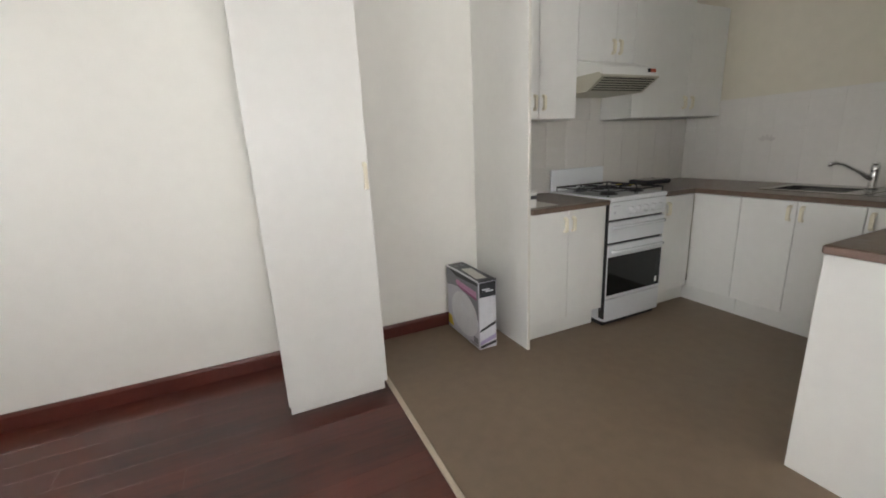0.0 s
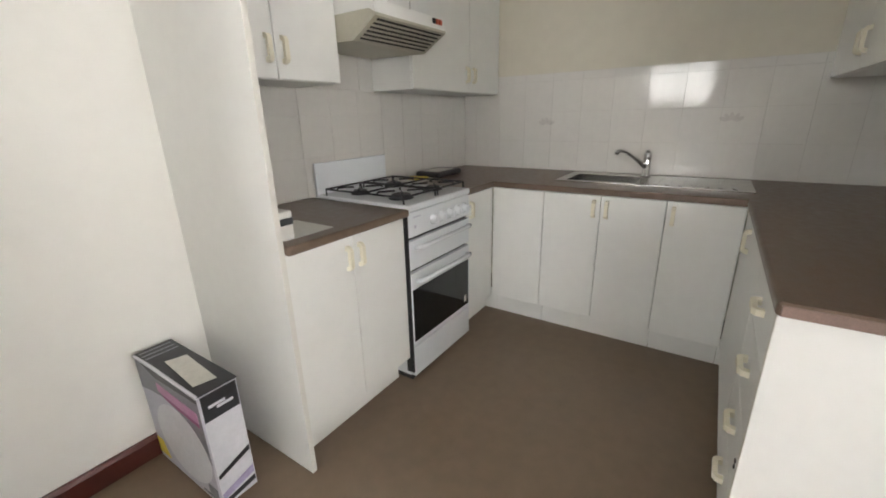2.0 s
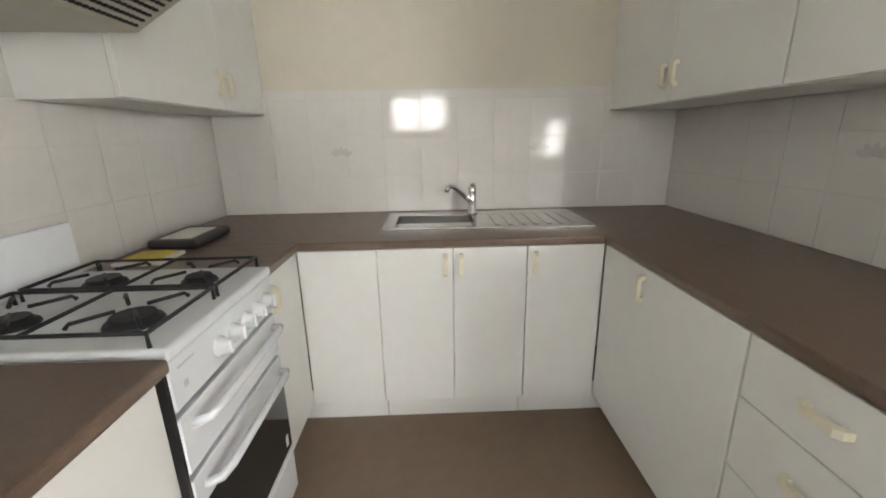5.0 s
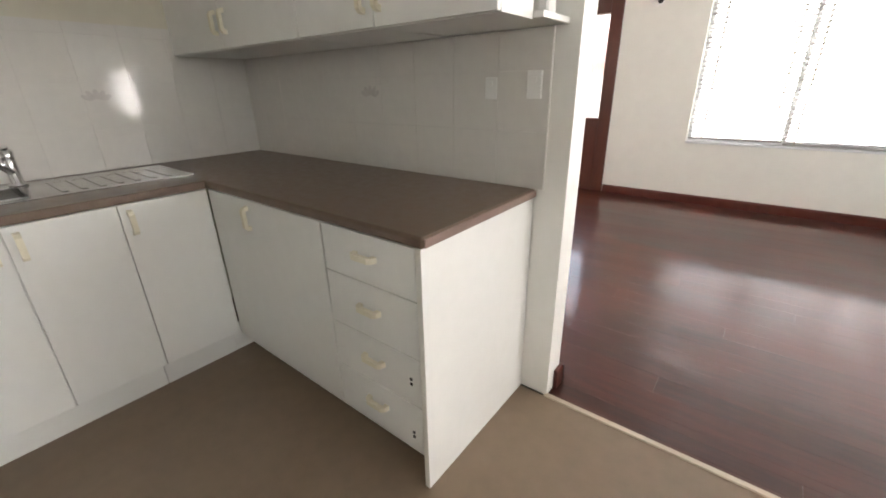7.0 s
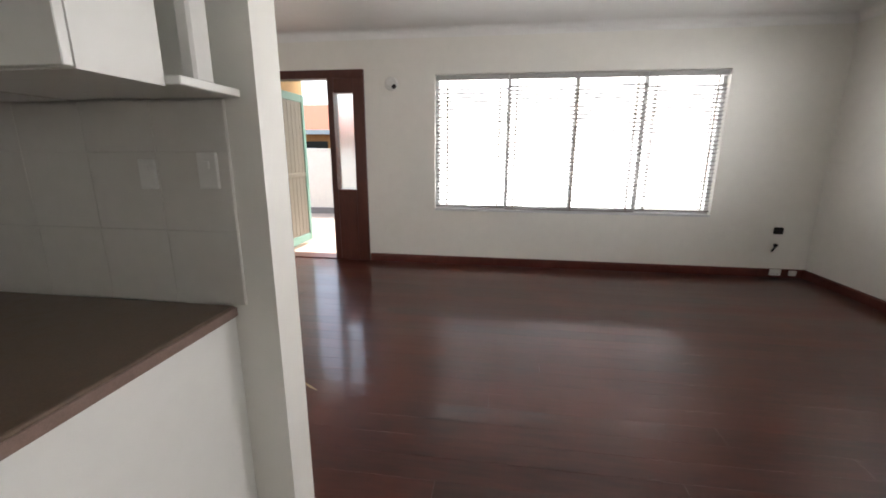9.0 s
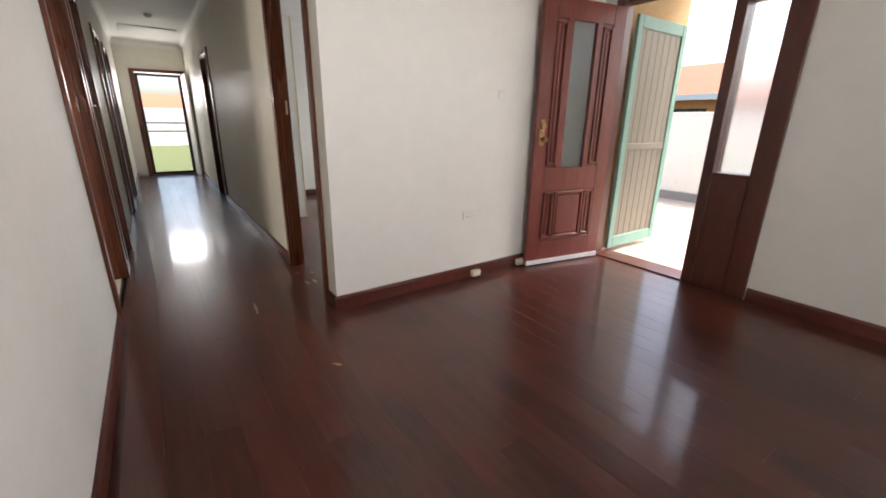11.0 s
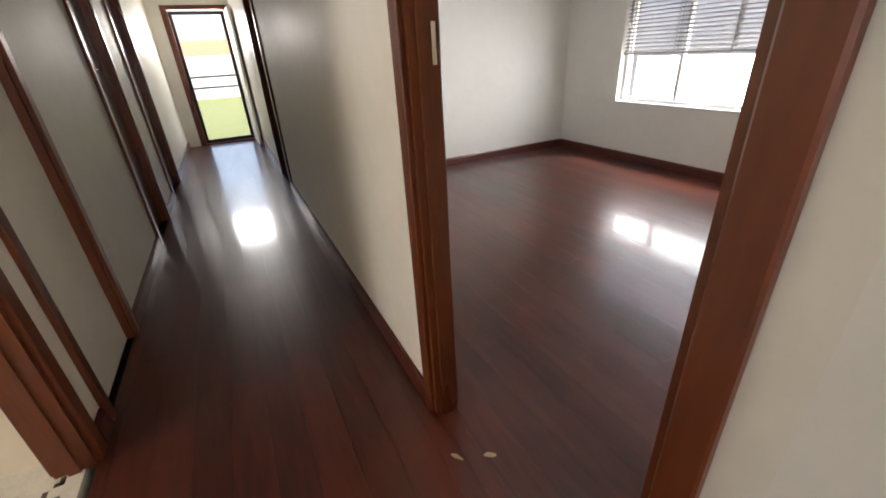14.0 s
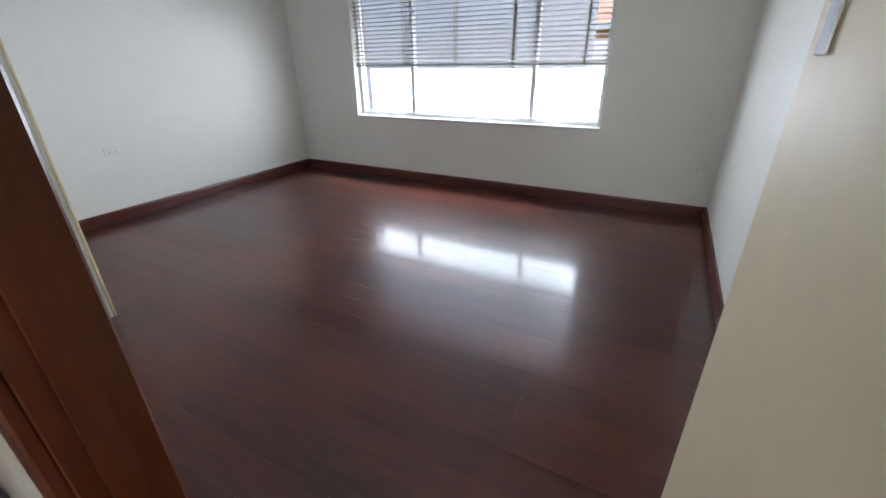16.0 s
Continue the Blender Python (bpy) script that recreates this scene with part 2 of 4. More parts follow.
def thing(name, at, label, category, group="", turn=0.0):
    ob = new(name)
    ob.location, ob.rotation_euler, ob.empty_display_size = at, (0, 0, radians(turn)), 0.1
    return tagged(ob, label, category, group)


def solid(name, bm, m, label, category, group="", at=(0, 0, 0)):
    ob = link(name, bm, m, at)
    ob.location = at
    return tagged(ob, label, category, group)


def struct(name, bm, m, label):
    return tagged(link(name, bm, m), label, name.split("_")[0], kind="structure")


def wall(name, m, label, axis, c0, c1, a0, a1, z0=0.0, z1=2.6, holes=()):
    """A wall along x (axis 0) or y (axis 1), c0..c1 thick, with holes (a, b, low, high)."""
    bm = bmesh.new()
    cuts = sorted({a0, a1, *[h[0] for h in holes], *[h[1] for h in holes]})
    for u0, u1 in zip(cuts, cuts[1:]):
        mid, lows = (u0 + u1) / 2, [z0]
        segs, z = [], z0
        for h in sorted((h for h in holes if h[0] < mid < h[1]), key=lambda h: h[2]):
            if h[2] > z:
                segs.append((z, h[2]))
            z = h[3]
        segs.append((z, z1))
        for s0, s1 in segs:
            if s1 > s0:
                bx(bm, *(((u0, c0, s0), (u1, c1, s1)) if axis == 0 else ((c0, u0, s0), (c1, u1, s1))))
    return struct(name, bm, m, label)


# ---- structure: plan ----
YN, XE, YP0, YP1, XP = 3.08, 3.385, 0.438, 0.553, 1.36   # kitchen north, east, partition faces, partition end
YS, XW, XL = -3.20, -2.50, 3.79                          # living room south, west, east
YH, XEND = -0.72, 12.04                                  # hall south face and end
BX0, BX1, BY0, BY1, H = 3.87, 8.12, -4.30, -0.80, 2.6     # bedroom
WP = "cream-white painted plaster wall"
wall("wall_north", WALL, WP, 0, YN, YN + 0.2, XW - 0.2, XE, 0, H)
wall("wall_west", WALL, WP + " with a wide window", 1, XW - 0.2, XW, YS - 0.2, YN, 0, H, [(-2.15, -0.35, 0.69, 2.12), (1.55, 2.65, 1.28, 2.08)])
wall("wall_south", WALL, WP + " with front door and wide window", 0, YS - 0.2, YS, XW, XL, 0, H, [(-1.47, 1.54, 0.665, 2.14), (2.36, 3.66, -0.05, 2.19)])
wall("wall_kitchen_east", KWALL, "cream painted kitchen wall above white tiles", 1, XE, XE + 0.1, YP1, YN + 0.2, 0, H)
wall("wall_partition", WALL, "cream-white partition between kitchen and living room", 0, YP0, YP1, XP, 4.325, 0, H)
wall("wall_hall_north", HALLWALL, "cream painted hall wall with door openings", 0, YP0, YP1, 4.325, XEND, 0, H,
     [(4.325, 5.24, 0, 2.06), (5.47, 6.08, 0, 2.06), (7.40, 8.05, 0, 2.06), (8.75, 9.5, 0, 2.06)])
wall("wall_living_east", WALL, WP, 1, XL, BX0, BY0, YH, 0, H)
wall("wall_hall_south", HALLWALL, "cream painted hall wall with bedroom door opening", 0, YH - 0.08, YH, BX0, XEND, 0, H,
     [(3.98, 4.83, 0, 2.06), (8.30, 9.05, 0, 2.06)])
wall("wall_hall_end", HALLWALL, "cream end wall around the back door", 1, XEND, XEND + 0.2, YH - 0.08, YP1, 0, H, [(-0.65, 0.19, -0.05, 2.06)])
wall("wall_bedroom_south", WALL, "cream bedroom wall with window", 0, BY0 - 0.2, BY0, XL, BX1 + 0.2, 0, H, [(4.76, 7.27, 0.65, 2.05)])
wall("wall_bedroom_east", WALL, "plain cream bedroom wall", 1, BX1, BX1 + 0.2, BY0, YH - 0.08, 0, H)
wall("wall_bath_east", BATHW, "warm cream bathroom wall", 1, 5.32, 5.42, YP1, YN, 0, H)
wall("wall_bath_north", BATHW, "bathroom wall with high window", 0, YN, YN + 0.2, XE + 0.1, 5.42, 0, H, [(3.9, 5.0, 1.0, 2.1)])
wall("wall_facade", ORANGE, "ochre rendered outside wall beside the porch", 1, XL - 0.05, XL - 0.005, BY0 - 0.2, YS - 0.2, -0.1, H)
# unseen walls, added to stop outside light leaking round the hall doors
wall("wall_far_north", WALL, "unseen wall added to keep outside light from leaking into the hall", 0, YN, YN + 0.2, 5.42, XEND + 0.2, 0, H)
wall("wall_far_east", WALL, "unseen wall added to keep outside light from leaking into the hall", 1, XEND, XEND + 0.2, YP1, YN, 0, H)
wall("wall_far_south", WALL, "unseen wall added to keep outside light from leaking into the hall", 0, BY0 - 0.2, BY0, BX1 + 0.2, XEND + 0.2, 0, H)
wall("wall_far_corner", WALL, "unseen wall added to keep outside light from leaking into the hall", 1, XEND, XEND + 0.2, BY0, YH - 0.08, 0, H)
struct("ceiling", boxes(((XW - 0.2, BY0 - 0.2, H), (XEND + 0.2, YN + 0.2, H + 0.12))), CEIL, "plain white painted ceiling")
struct("roof_slab", boxes(((XW - 0.6, YS - 0.75, H + 0.13), (XL, YN + 0.7, H + 0.25)), ((XL, BY0 - 0.75, H + 0.13), (XEND + 0.6, YN + 0.7, H + 0.25))), CEIL, "white eaves slab")


def cove(name, x0, y0, x1, y1, nx, ny):
    """A coved cornice from (x0, y0) to (x1, y1), facing (nx, ny)."""
    prof = [(0, 0), (0.085, 0)] + [(0.085 - 0.085 * math.sin(a), -0.085 + 0.085 * math.cos(a)) for a in (0.3, 0.7, 1.1, 1.5)] + [(0, -0.09)]
    bm = bmesh.new()
    if ny:
        prism(bm, [(y0 + ny * (u + 0.001), H - 0.001 + v) for u, v in prof], 0, x0, x1)
    else:
        prism(bm, [(x0 + nx * (u + 0.001), H - 0.001 + v) for u, v in prof], 1, y0, y1)
    return struct(name, bm, CEIL, "white coved plaster cornice")


for args in ((XW, YS, XL, YS, 0, 1), (XW, YS, XW, YN, 1, 0), (XL, YS, XL, YH - 0.1, -1, 0), (XW, YN, 0.9, YN, 0, -1), (XP, YP0, XEND, YP0, 0, -1), (XL, YH, XEND, YH, 0, 1),
             (XEND, YH, XEND, YP0, -1, 0), (BX0, BY0, BX1, BY0, 0, 1), (BX1, BY0, BX1, BY1, -1, 0)):
    cove("trim_cornice", *args)


def skirting(x0, y0, x1, y1, nx, ny):
    bm = bmesh.new()
    prof = [(0.001, 0.001), (0.018, 0.001), (0.018, 0.078), (0.012, 0.095), (0.001, 0.095)]
    if ny:
        prism(bm, [(y0 + ny * u, v) for u, v in prof], 0, x0, x1)
    else:
        prism(bm, [(x0 + nx * u, v) for u, v in prof], 1, y0, y1)
    return struct("baseboard", bm, BASEB, "dark red-brown varnished timber skirting")


for args in ((XW, YN, -0.26, YN, 0, -1), (0.25, YN, 1.17, YN, 0, -1), (XW, YS, XW, YN, 1, 0), (XW, YS, 2.34, YS, 0, 1), (XL, YS + 0.02, XL, YH + 0.018, -1, 0), (XL, YH, 3.928, YH, 0, 1),
             (XP - 0.018, YP0, 4.262, YP0, 0, -1), (XP, YP0 - 0.018, XP, YP1 - 0.06, -1, 0), (5.31, YP0, 5.41, YP0, 0, -1), (6.14, YP0, 7.34, YP0, 0, -1), (8.11, YP0, 8.69, YP0, 0, -1), (9.56, YP0, XEND, YP0, 0, -1),
             (4.885, YH, 8.24, YH, 0, 1), (9.11, YH, XEND, YH, 0, 1), (BX0, BY0, BX1, BY0, 0, 1), (BX1, BY0, BX1, -1.37, -1, 0), (BX0, BY0, BX0, BY1, 1, 0), (4.85, BY1, 6.65, BY1, 0, -1)):
    skirting(*args)

# kitchen sheet floor with its edge strips
struct("floor_kitchen", boxes(((0.285, 0.562, -0.06), (XE, YN, 0.0))), VINYL, "taupe brown sheet vinyl kitchen floor")
struct("trim_floor_strip", boxes(((0.262, 0.54, -0.02), (0.288, YN - 0.02, 0.006)), bev=0.003), STRIP, "pale floor edge strip between vinyl and timber")
struct("trim_floor_strip", boxes(((0.288, 0.54, -0.02), (XP + 0.01, 0.565, 0.006)), bev=0.003), STRIP, "pale floor edge strip between vinyl and timber")
struct("floor_bathroom", boxes(((XE + 0.1, YP0 + 0.03, -0.06), (5.32, YN, 0.004))), MOSW, "pale mosaic bathroom floor with dark chips")
floor = struct("floor", boxes(((XW, BY0 - 0.0, -0.08), (XEND + 0.2, YN, -0.061))), BLACK, "dark polished jarrah floorboards")


# ---- doors and windows ----
def casing(name, x0, x1, face, out, top=2.06, w=0.062, depth=0.115, head=True):
    """Jamb lining and architraves of an opening in a wall along x. face: the hall face, out: its direction."""
    back = face - out * depth
    d = thing(name, ((x0 + x1) / 2, face, 0), "dark red-brown varnished timber door frame", "door frame")
    d["kind"] = "structure"
    for f, o in ((face, out), (back, -out)):
        for a, b in ((x0 - w, x0 + 0.004), (x1 - 0.004, x1 + w)):
            part("architrave", boxes(((a, f, 0), (b, f + o * 0.02, top + w)), bev=0.004), TRIM, d)
        part("architrave", boxes(((x0 + 0.005, f, top - 0.004), (x1 - 0.005, f + o * 0.0195, top + w)), bev=0.004), TRIM, d)
    for a, b in ((x0, x0 + 0.022), (x1 - 0.022, x1)):
        part("jamb", boxes(((a, back - 0.002 * out, 0), (b, face + 0.002 * out, top))), TRIM, d)
    part("head_jamb", boxes(((x0 + 0.022, back, top - 0.022), (x1 - 0.022, face, top))), TRIM, d)
    for a, b in ((x0 + 0.022, x0 + 0.034), (x1 - 0.034, x1 - 0.022)):
        part("door_stop", boxes(((a, (face + back) / 2 - 0.018, 0), (b, (face + back) / 2 + 0.018, top - 0.022))), TRIM, d)
    return d


def lever(parent, x, y, z, out, sx, plate=True):
    bm = bmesh.new()
    z += 0.22
    bx(bm, (x - 0.02, y, z - 0.07), (x + 0.02, y + out * 0.006, z + 0.07), 0.002)
    tube(bm, [(x, y, z + 0.03), (x, y + out * 0.045, z + 0.03), (x + sx * 0.03, y + out * 0.05, z + 0.03), (x + sx * 0.11, y + out * 0.05, z + 0.03)], 0.009)
    return part("door_handle", bm, CHROME, parent, "chrome lever handle on a plate", local=True)


d_bath = casing("door_1", 4.325, 5.24, YP0, -1)
part("strike_plate", boxes(((5.2155, 0.47, 1.23), (5.2185, 0.50, 1.32))), CHROME, d_bath, "steel strike plate")
d_linen = casing("door_2", 5.47, 6.08, YP0, -1, w=0.05)
linen = thing("cupboard_door", (5.495, YP0 + 0.03, 0), "closed cream painted flush hall cupboard door", "door")
part("door_leaf", boxes(((0, 0, 0.001), (0.56, 0.035, 2.03)), bev=0.002), HALLWALL, linen, local=True)
lever(linen, 0.06, 0, 1.02, -1, 1)
# dark leaves added to fill far hall doorways that stand open
for k, (a, b) in enumerate(((7.40, 8.05), (8.75, 9.5))):
    casing("door_3", a, b, YP0, -1)
    t = thing("doorway_filler_leaf", (a + 0.025, YP0 + 0.055, 0), "dark timber leaf added to fill an open hall doorway", "door", "hall doors")
    part("door_leaf", boxes(((0, 0, 0.001), (b - a - 0.05, 0.035, 2.03)), bev=0.002), TRIM, t, local=True)
    lever(t, 0.06, 0, 1.02, -1, 1)
casing("door_4", 8.30, 9.05, YH, 1, depth=0.08)
# the same added dark filler for the doorway on the south side
t = thing("doorway_filler_leaf", (8.325, YH - 0.075, 0), "dark timber leaf added to fill an open hall doorway", "door", "hall doors")
part("door_leaf", boxes(((0, 0, 0.001), (0.70, 0.035, 2.03)), bev=0.002), TRIM, t, local=True)
d_bed = casing("door_5", 3.98, 4.83, YH, 1, depth=0.08, w=0.052)
part("strike_plate", boxes(((4.8045, -0.795, 1.23), (4.8075, -0.765, 1.33))), CHROME, d_bed, "steel strike plate on the jamb")
bed_door = thing("bedroom_door", (4.005, BY1 - 0.005, 0), "open cream painted flush bedroom door", "door", turn=-83)
part("door_leaf", boxes(((0, -0.035, 0.01), (0.76, 0, 2.03)), bev=0.002), DOORCREAM, bed_door, local=True)
lever(bed_door, 0.70, 0, 1.02, 1, -1)

# back door at the end of the hall: frame, security screen door, inner leaf folded back
bd = thing("door_6", (XEND, -0.23, 0), "dark timber frame around the back door", "door frame")
bd["kind"] = "structure"
for a, b in ((-0.71, -0.64), (0.18, 0.245)):
    part("architrave", boxes(((XEND - 0.02, a, 0), (XEND, b, 2.11)), bev=0.004), TRIM, bd)
part("architrave", boxes(((XEND - 0.0195, -0.64, 2.05), (XEND, 0.18, 2.11)), bev=0.004), TRIM, bd)
for a, b in ((-0.65, -0.62), (0.16, 0.19)):
    part("jamb", boxes(((XEND + 0.002, a, 0), (XEND + 0.19, b, 2.06))), TRIM, bd)
part("sill", boxes(((XEND + 0.0, -0.62, -0.05), (XEND + 0.21, 0.16, 0.02))), TRIM, bd)
sd = thing("screen_door", (XEND + 0.12, -0.62, 0.02), "closed black framed wire screen door with two cross bars", "screen door")
for lo, hi in (((0, 0, 0), (0.03, 0.045, 2.02)), ((0, 0.735, 0), (0.03, 0.78, 2.02)), ((0, 0.045, 0), (0.03, 0.735, 0.05)), ((0, 0.045, 1.97), (0.03, 0.735, 2.02))):
    part("frame_bar", boxes((lo, hi), bev=0.003), BLACK, sd, local=True)
for z in (0.88, 1.05):
    part("cross_bar", boxes(((0.005, 0.045, z), (0.025, 0.735, z + 0.025))), BLACK, sd, local=True)
inner = thing("back_door", (XEND - 0.025, -0.66, 0), "open white painted back door folded against the hall wall", "door", turn=182)
part("door_leaf", boxes(((0, -0.035, 0.01), (0.70, 0, 2.03)), bev=0.002), HALLWALL, inner, local=True)


# front door: frame, sidelight, panelled leaf standing open
fd = thing("front_door_frame", (3.0, YS, 0), "dark red timber front door frame with glazed sidelight", "door frame")
fd["kind"] = "structure"
YF = YS + 0.022
part("architrave", boxes(((3.60, YS - 0.12, 0), (3.67, YF, 2.21)), bev=0.004), FRAMED, fd)
part("head", boxes(((2.35, YS - 0.12, 2.12), (3.60, YF - 0.001, 2.21)), bev=0.004), FRAMED, fd)
part("mullion", boxes(((2.715, YS - 0.12, 0), (2.785, YF + 0.001, 2.12)), bev=0.004), FRAMED, fd)
part("post", boxes(((2.35, YS - 0.12, 0), (2.485, YF, 2.12)), bev=0.004), FRAMED, fd)
part("sidelight_rail", boxes(((2.485, YS - 0.11, 0), (2.715, YF - 0.006, 0.87)), bev=0.004), FRAMED, fd)
part("sidelight_rail", boxes(((2.485, YS - 0.11, 1.965), (2.715, YF - 0.006, 2.12)), bev=0.004), FRAMED, fd)
sg = part("sidelight_glass", boxes(((2.485, YS - 0.05, 0.87), (2.715, YS - 0.044, 1.965))), FROST, fd, "obscure glass sidelight")
sg.visible_shadow = False
part("sill", boxes(((2.785, YS - 0.22, -0.05), (3.60, YS + 0.01, 0.012))), FRAMED, fd)
leaf = thing("front_door", (3.595, YS + 0.03, 0), "open red-brown panelled timber front door with glass panel", "door", turn=79.5)
W = 0.80
for lo, hi in (((0, 0, 0.012), (0.12, 0.04, 2.08)), ((W - 0.12, 0, 0.012), (W, 0.04, 2.08)), ((0.12, 0.0005, 0.012), (W - 0.12, 0.0395, 0.22)),
               ((0.12, 0.0005, 0.66), (W - 0.12, 0.0395, 0.84)), ((0.12, 0.0005, 1.94), (W - 0.12, 0.0395, 2.08)),
               ((0.23, 0.001, 0.84), (0.285, 0.039, 1.94)), ((0.515, 0.001, 0.84), (0.57, 0.039, 1.94))):
    part("door_rail", boxes((lo, hi), bev=0.002), DOORRED, leaf, local=True)
part("door_panel", boxes(((0.12, 0.012, 0.84), (0.23, 0.028, 1.94))), DOORRED, leaf, local=True)
part("door_panel", boxes(((0.57, 0.012, 0.84), (0.68, 0.028, 1.94))), DOORRED, leaf, local=True)
part("door_panel", boxes(((0.12, 0.012, 0.22), (0.68, 0.028, 0.66))), DOORRED, leaf, local=True)
gp = part("glass_panel", boxes(((0.285, 0.016, 0.84), (0.515, 0.023, 1.94))), FROST, leaf, "obscure glass panel", local=True)
for face in (1, -1):
    yy = 0.028 if face > 0 else 0.012
    for x0, x1, z0, z1 in ((0.125, 0.225, 0.86, 1.92), (0.575, 0.675, 0.86, 1.92), (0.13, 0.235, 0.24, 0.64), (0.245, 0.555, 0.24, 0.64), (0.565, 0.67, 0.24, 0.64)):
        bm = bmesh.new()
        q = face * 0.022
        for lo, hi in (((x0, yy, z0), (x0 + 0.02, yy + q, z1)), ((x1 - 0.02, yy, z0), (x1, yy + q, z1)),
                       ((x0 + 0.02, yy, z0), (x1 - 0.02, yy + q * 0.98, z0 + 0.02)), ((x0 + 0.02, yy, z1 - 0.02), (x1 - 0.02, yy + q * 0.98, z1))):
            bx(bm, lo, hi, 0.004)
        m = 0.028 if x1 - x0 > 0.2 else 0.034
        bx(bm, (x0 + m, yy - q * 0.1, z0 + m), (x1 - m, yy + q * 0.7, z1 - m), 0.009)
        part("panel_moulding", bm, DOORRED, leaf, local=True)
bm = bmesh.new()
bx(bm, (W - 0.085, 0.04, 1.02), (W - 0.035, 0.048, 1.22), 0.003)
tube(bm, [(W - 0.06, 0.045, 1.07), (W - 0.06, 0.075, 1.07), (W - 0.06, 0.08, 1.07), (W - 0.06, 0.105, 1.07)], [0.012, 0.012, 0.026, 0.02])
tube(bm, [(W - 0.06, 0.045, 1.17), (W - 0.06, 0.065, 1.17)], 0.024)
part("door_lock", bm, BRASS, leaf, "worn brass lock set and knob", local=True)
part("weather_strip", boxes(((0.005, 0.0402, 0.012), (W - 0.005, 0.05, 0.05))), ALU, leaf, "aluminium weather strip", local=True)

scr = thing("security_screen_door", (3.60, YS - 0.215, 0), "open green framed mesh security screen door", "screen door", turn=-91)
for lo, hi in (((0, 0, 0.02), (0.075, 0.03, 2.08)), ((0.725, 0, 0.02), (0.80, 0.03, 2.08)), ((0.075, 0, 0.02), (0.725, 0.03, 0.13)), ((0.075, 0, 1.98), (0.725, 0.03, 2.08))):
    part("frame_rail", boxes((lo, hi), bev=0.004), GREENF, scr, local=True)
part("mesh_panel", boxes(((0.075, 0.012, 0.13), (0.725, 0.018, 1.98))), GREYM, scr, "grey wire mesh", local=True)
for k in range(6):
    x = 0.15 + k * 0.1
    part("grille_bar", tube(bmesh.new(), [(x, 0.0125, 0.13), (x, 0.0125, 1.98)], 0.004, 6), GREYM, scr, local=True)
part("mid_rail", boxes(((0.075, 0.004, 0.96), (0.725, 0.024, 1.02)), bev=0.003), GREYM, scr, "weathered cross rail", local=True)
part("latch", boxes(((0.735, 0.03, 0.98), (0.785, 0.05, 1.10)), bev=0.004), BLACK, scr, local=True)


def window(name, lo, hi, axis, inside, c, posts, label):
    """An aluminium window in the opening lo..hi (along the wall), between heights; c: the middle of the frame, inside: direction of the room."""
    (u0, z0), (u1, z1) = lo, hi

    def P(a, b, za, zb, d0, d1):
        return ((a, c + d0, za), (b, c + d1, zb)) if axis == 0 else ((c + d0, a, za), (c + d1, b, zb))
    w = thing(name, P(u0, u0, z0, z0, 0, 0)[0], label, "window")
    w["kind"] = "structure"
    for a, b, za, zb in ((u0, u0 + 0.04, z0, z1), (u1 - 0.04, u1, z0, z1), (u0 + 0.04, u1 - 0.04, z0, z0 + 0.04), (u0 + 0.04, u1 - 0.04, z1 - 0.04, z1)):
        part("window_frame", boxes(P(a, b, za, zb, -0.03, 0.03), bev=0.003), ALU, w)
    for p in posts:
        part("mullion", boxes(P(p - 0.022, p + 0.022, z0 + 0.04, z1 - 0.04, -0.028, 0.028), bev=0.003), ALU, w)
    edges = [u0 + 0.04, *sorted(posts), u1 - 0.04]
    for k, (a, b) in enumerate(zip(edges, edges[1:])):
        g = part("pane", boxes(P(a + (0.022 if k else 0), b - (0.022 if k < len(posts) else 0), z0 + 0.04, z1 - 0.04, -0.003, 0.003)), GLASS, w)
        g.visible_shadow = False
    sl = (0.03 * inside, 0.112 * inside)
    part("window_sill", boxes(P(u0, u1, z0 - 0.022, z0 + 0.001, *sl), bev=0.004), ALU, w, "white painted sill")
    return w


window("window_1", (-1.47, 0.665), (1.54, 2.14), 0, 1, YS - 0.10, (0.72, 0.0, -0.70), "wide white aluminium living room window in four lights")
window("window_2", (-2.15, 0.69), (-0.35, 2.12), 1, 1, XW - 0.10, (-1.3,), "white aluminium side window of the living room")
window("window_3", (4.76, 0.65), (7.27, 2.05), 0, 1, BY0 - 0.10, (5.37, 6.60), "white aluminium bedroom sliding window in three lights")
window("window_5", (1.55, 1.28), (2.65, 2.08), 1, 1, XW - 0.10, (2.1,), "white aluminium window facing the kitchen")
window("window_4", (3.9, 1.0), (5.0, 2.1), 0, -1, YN + 0.1, (4.45,), "white aluminium bathroom window")


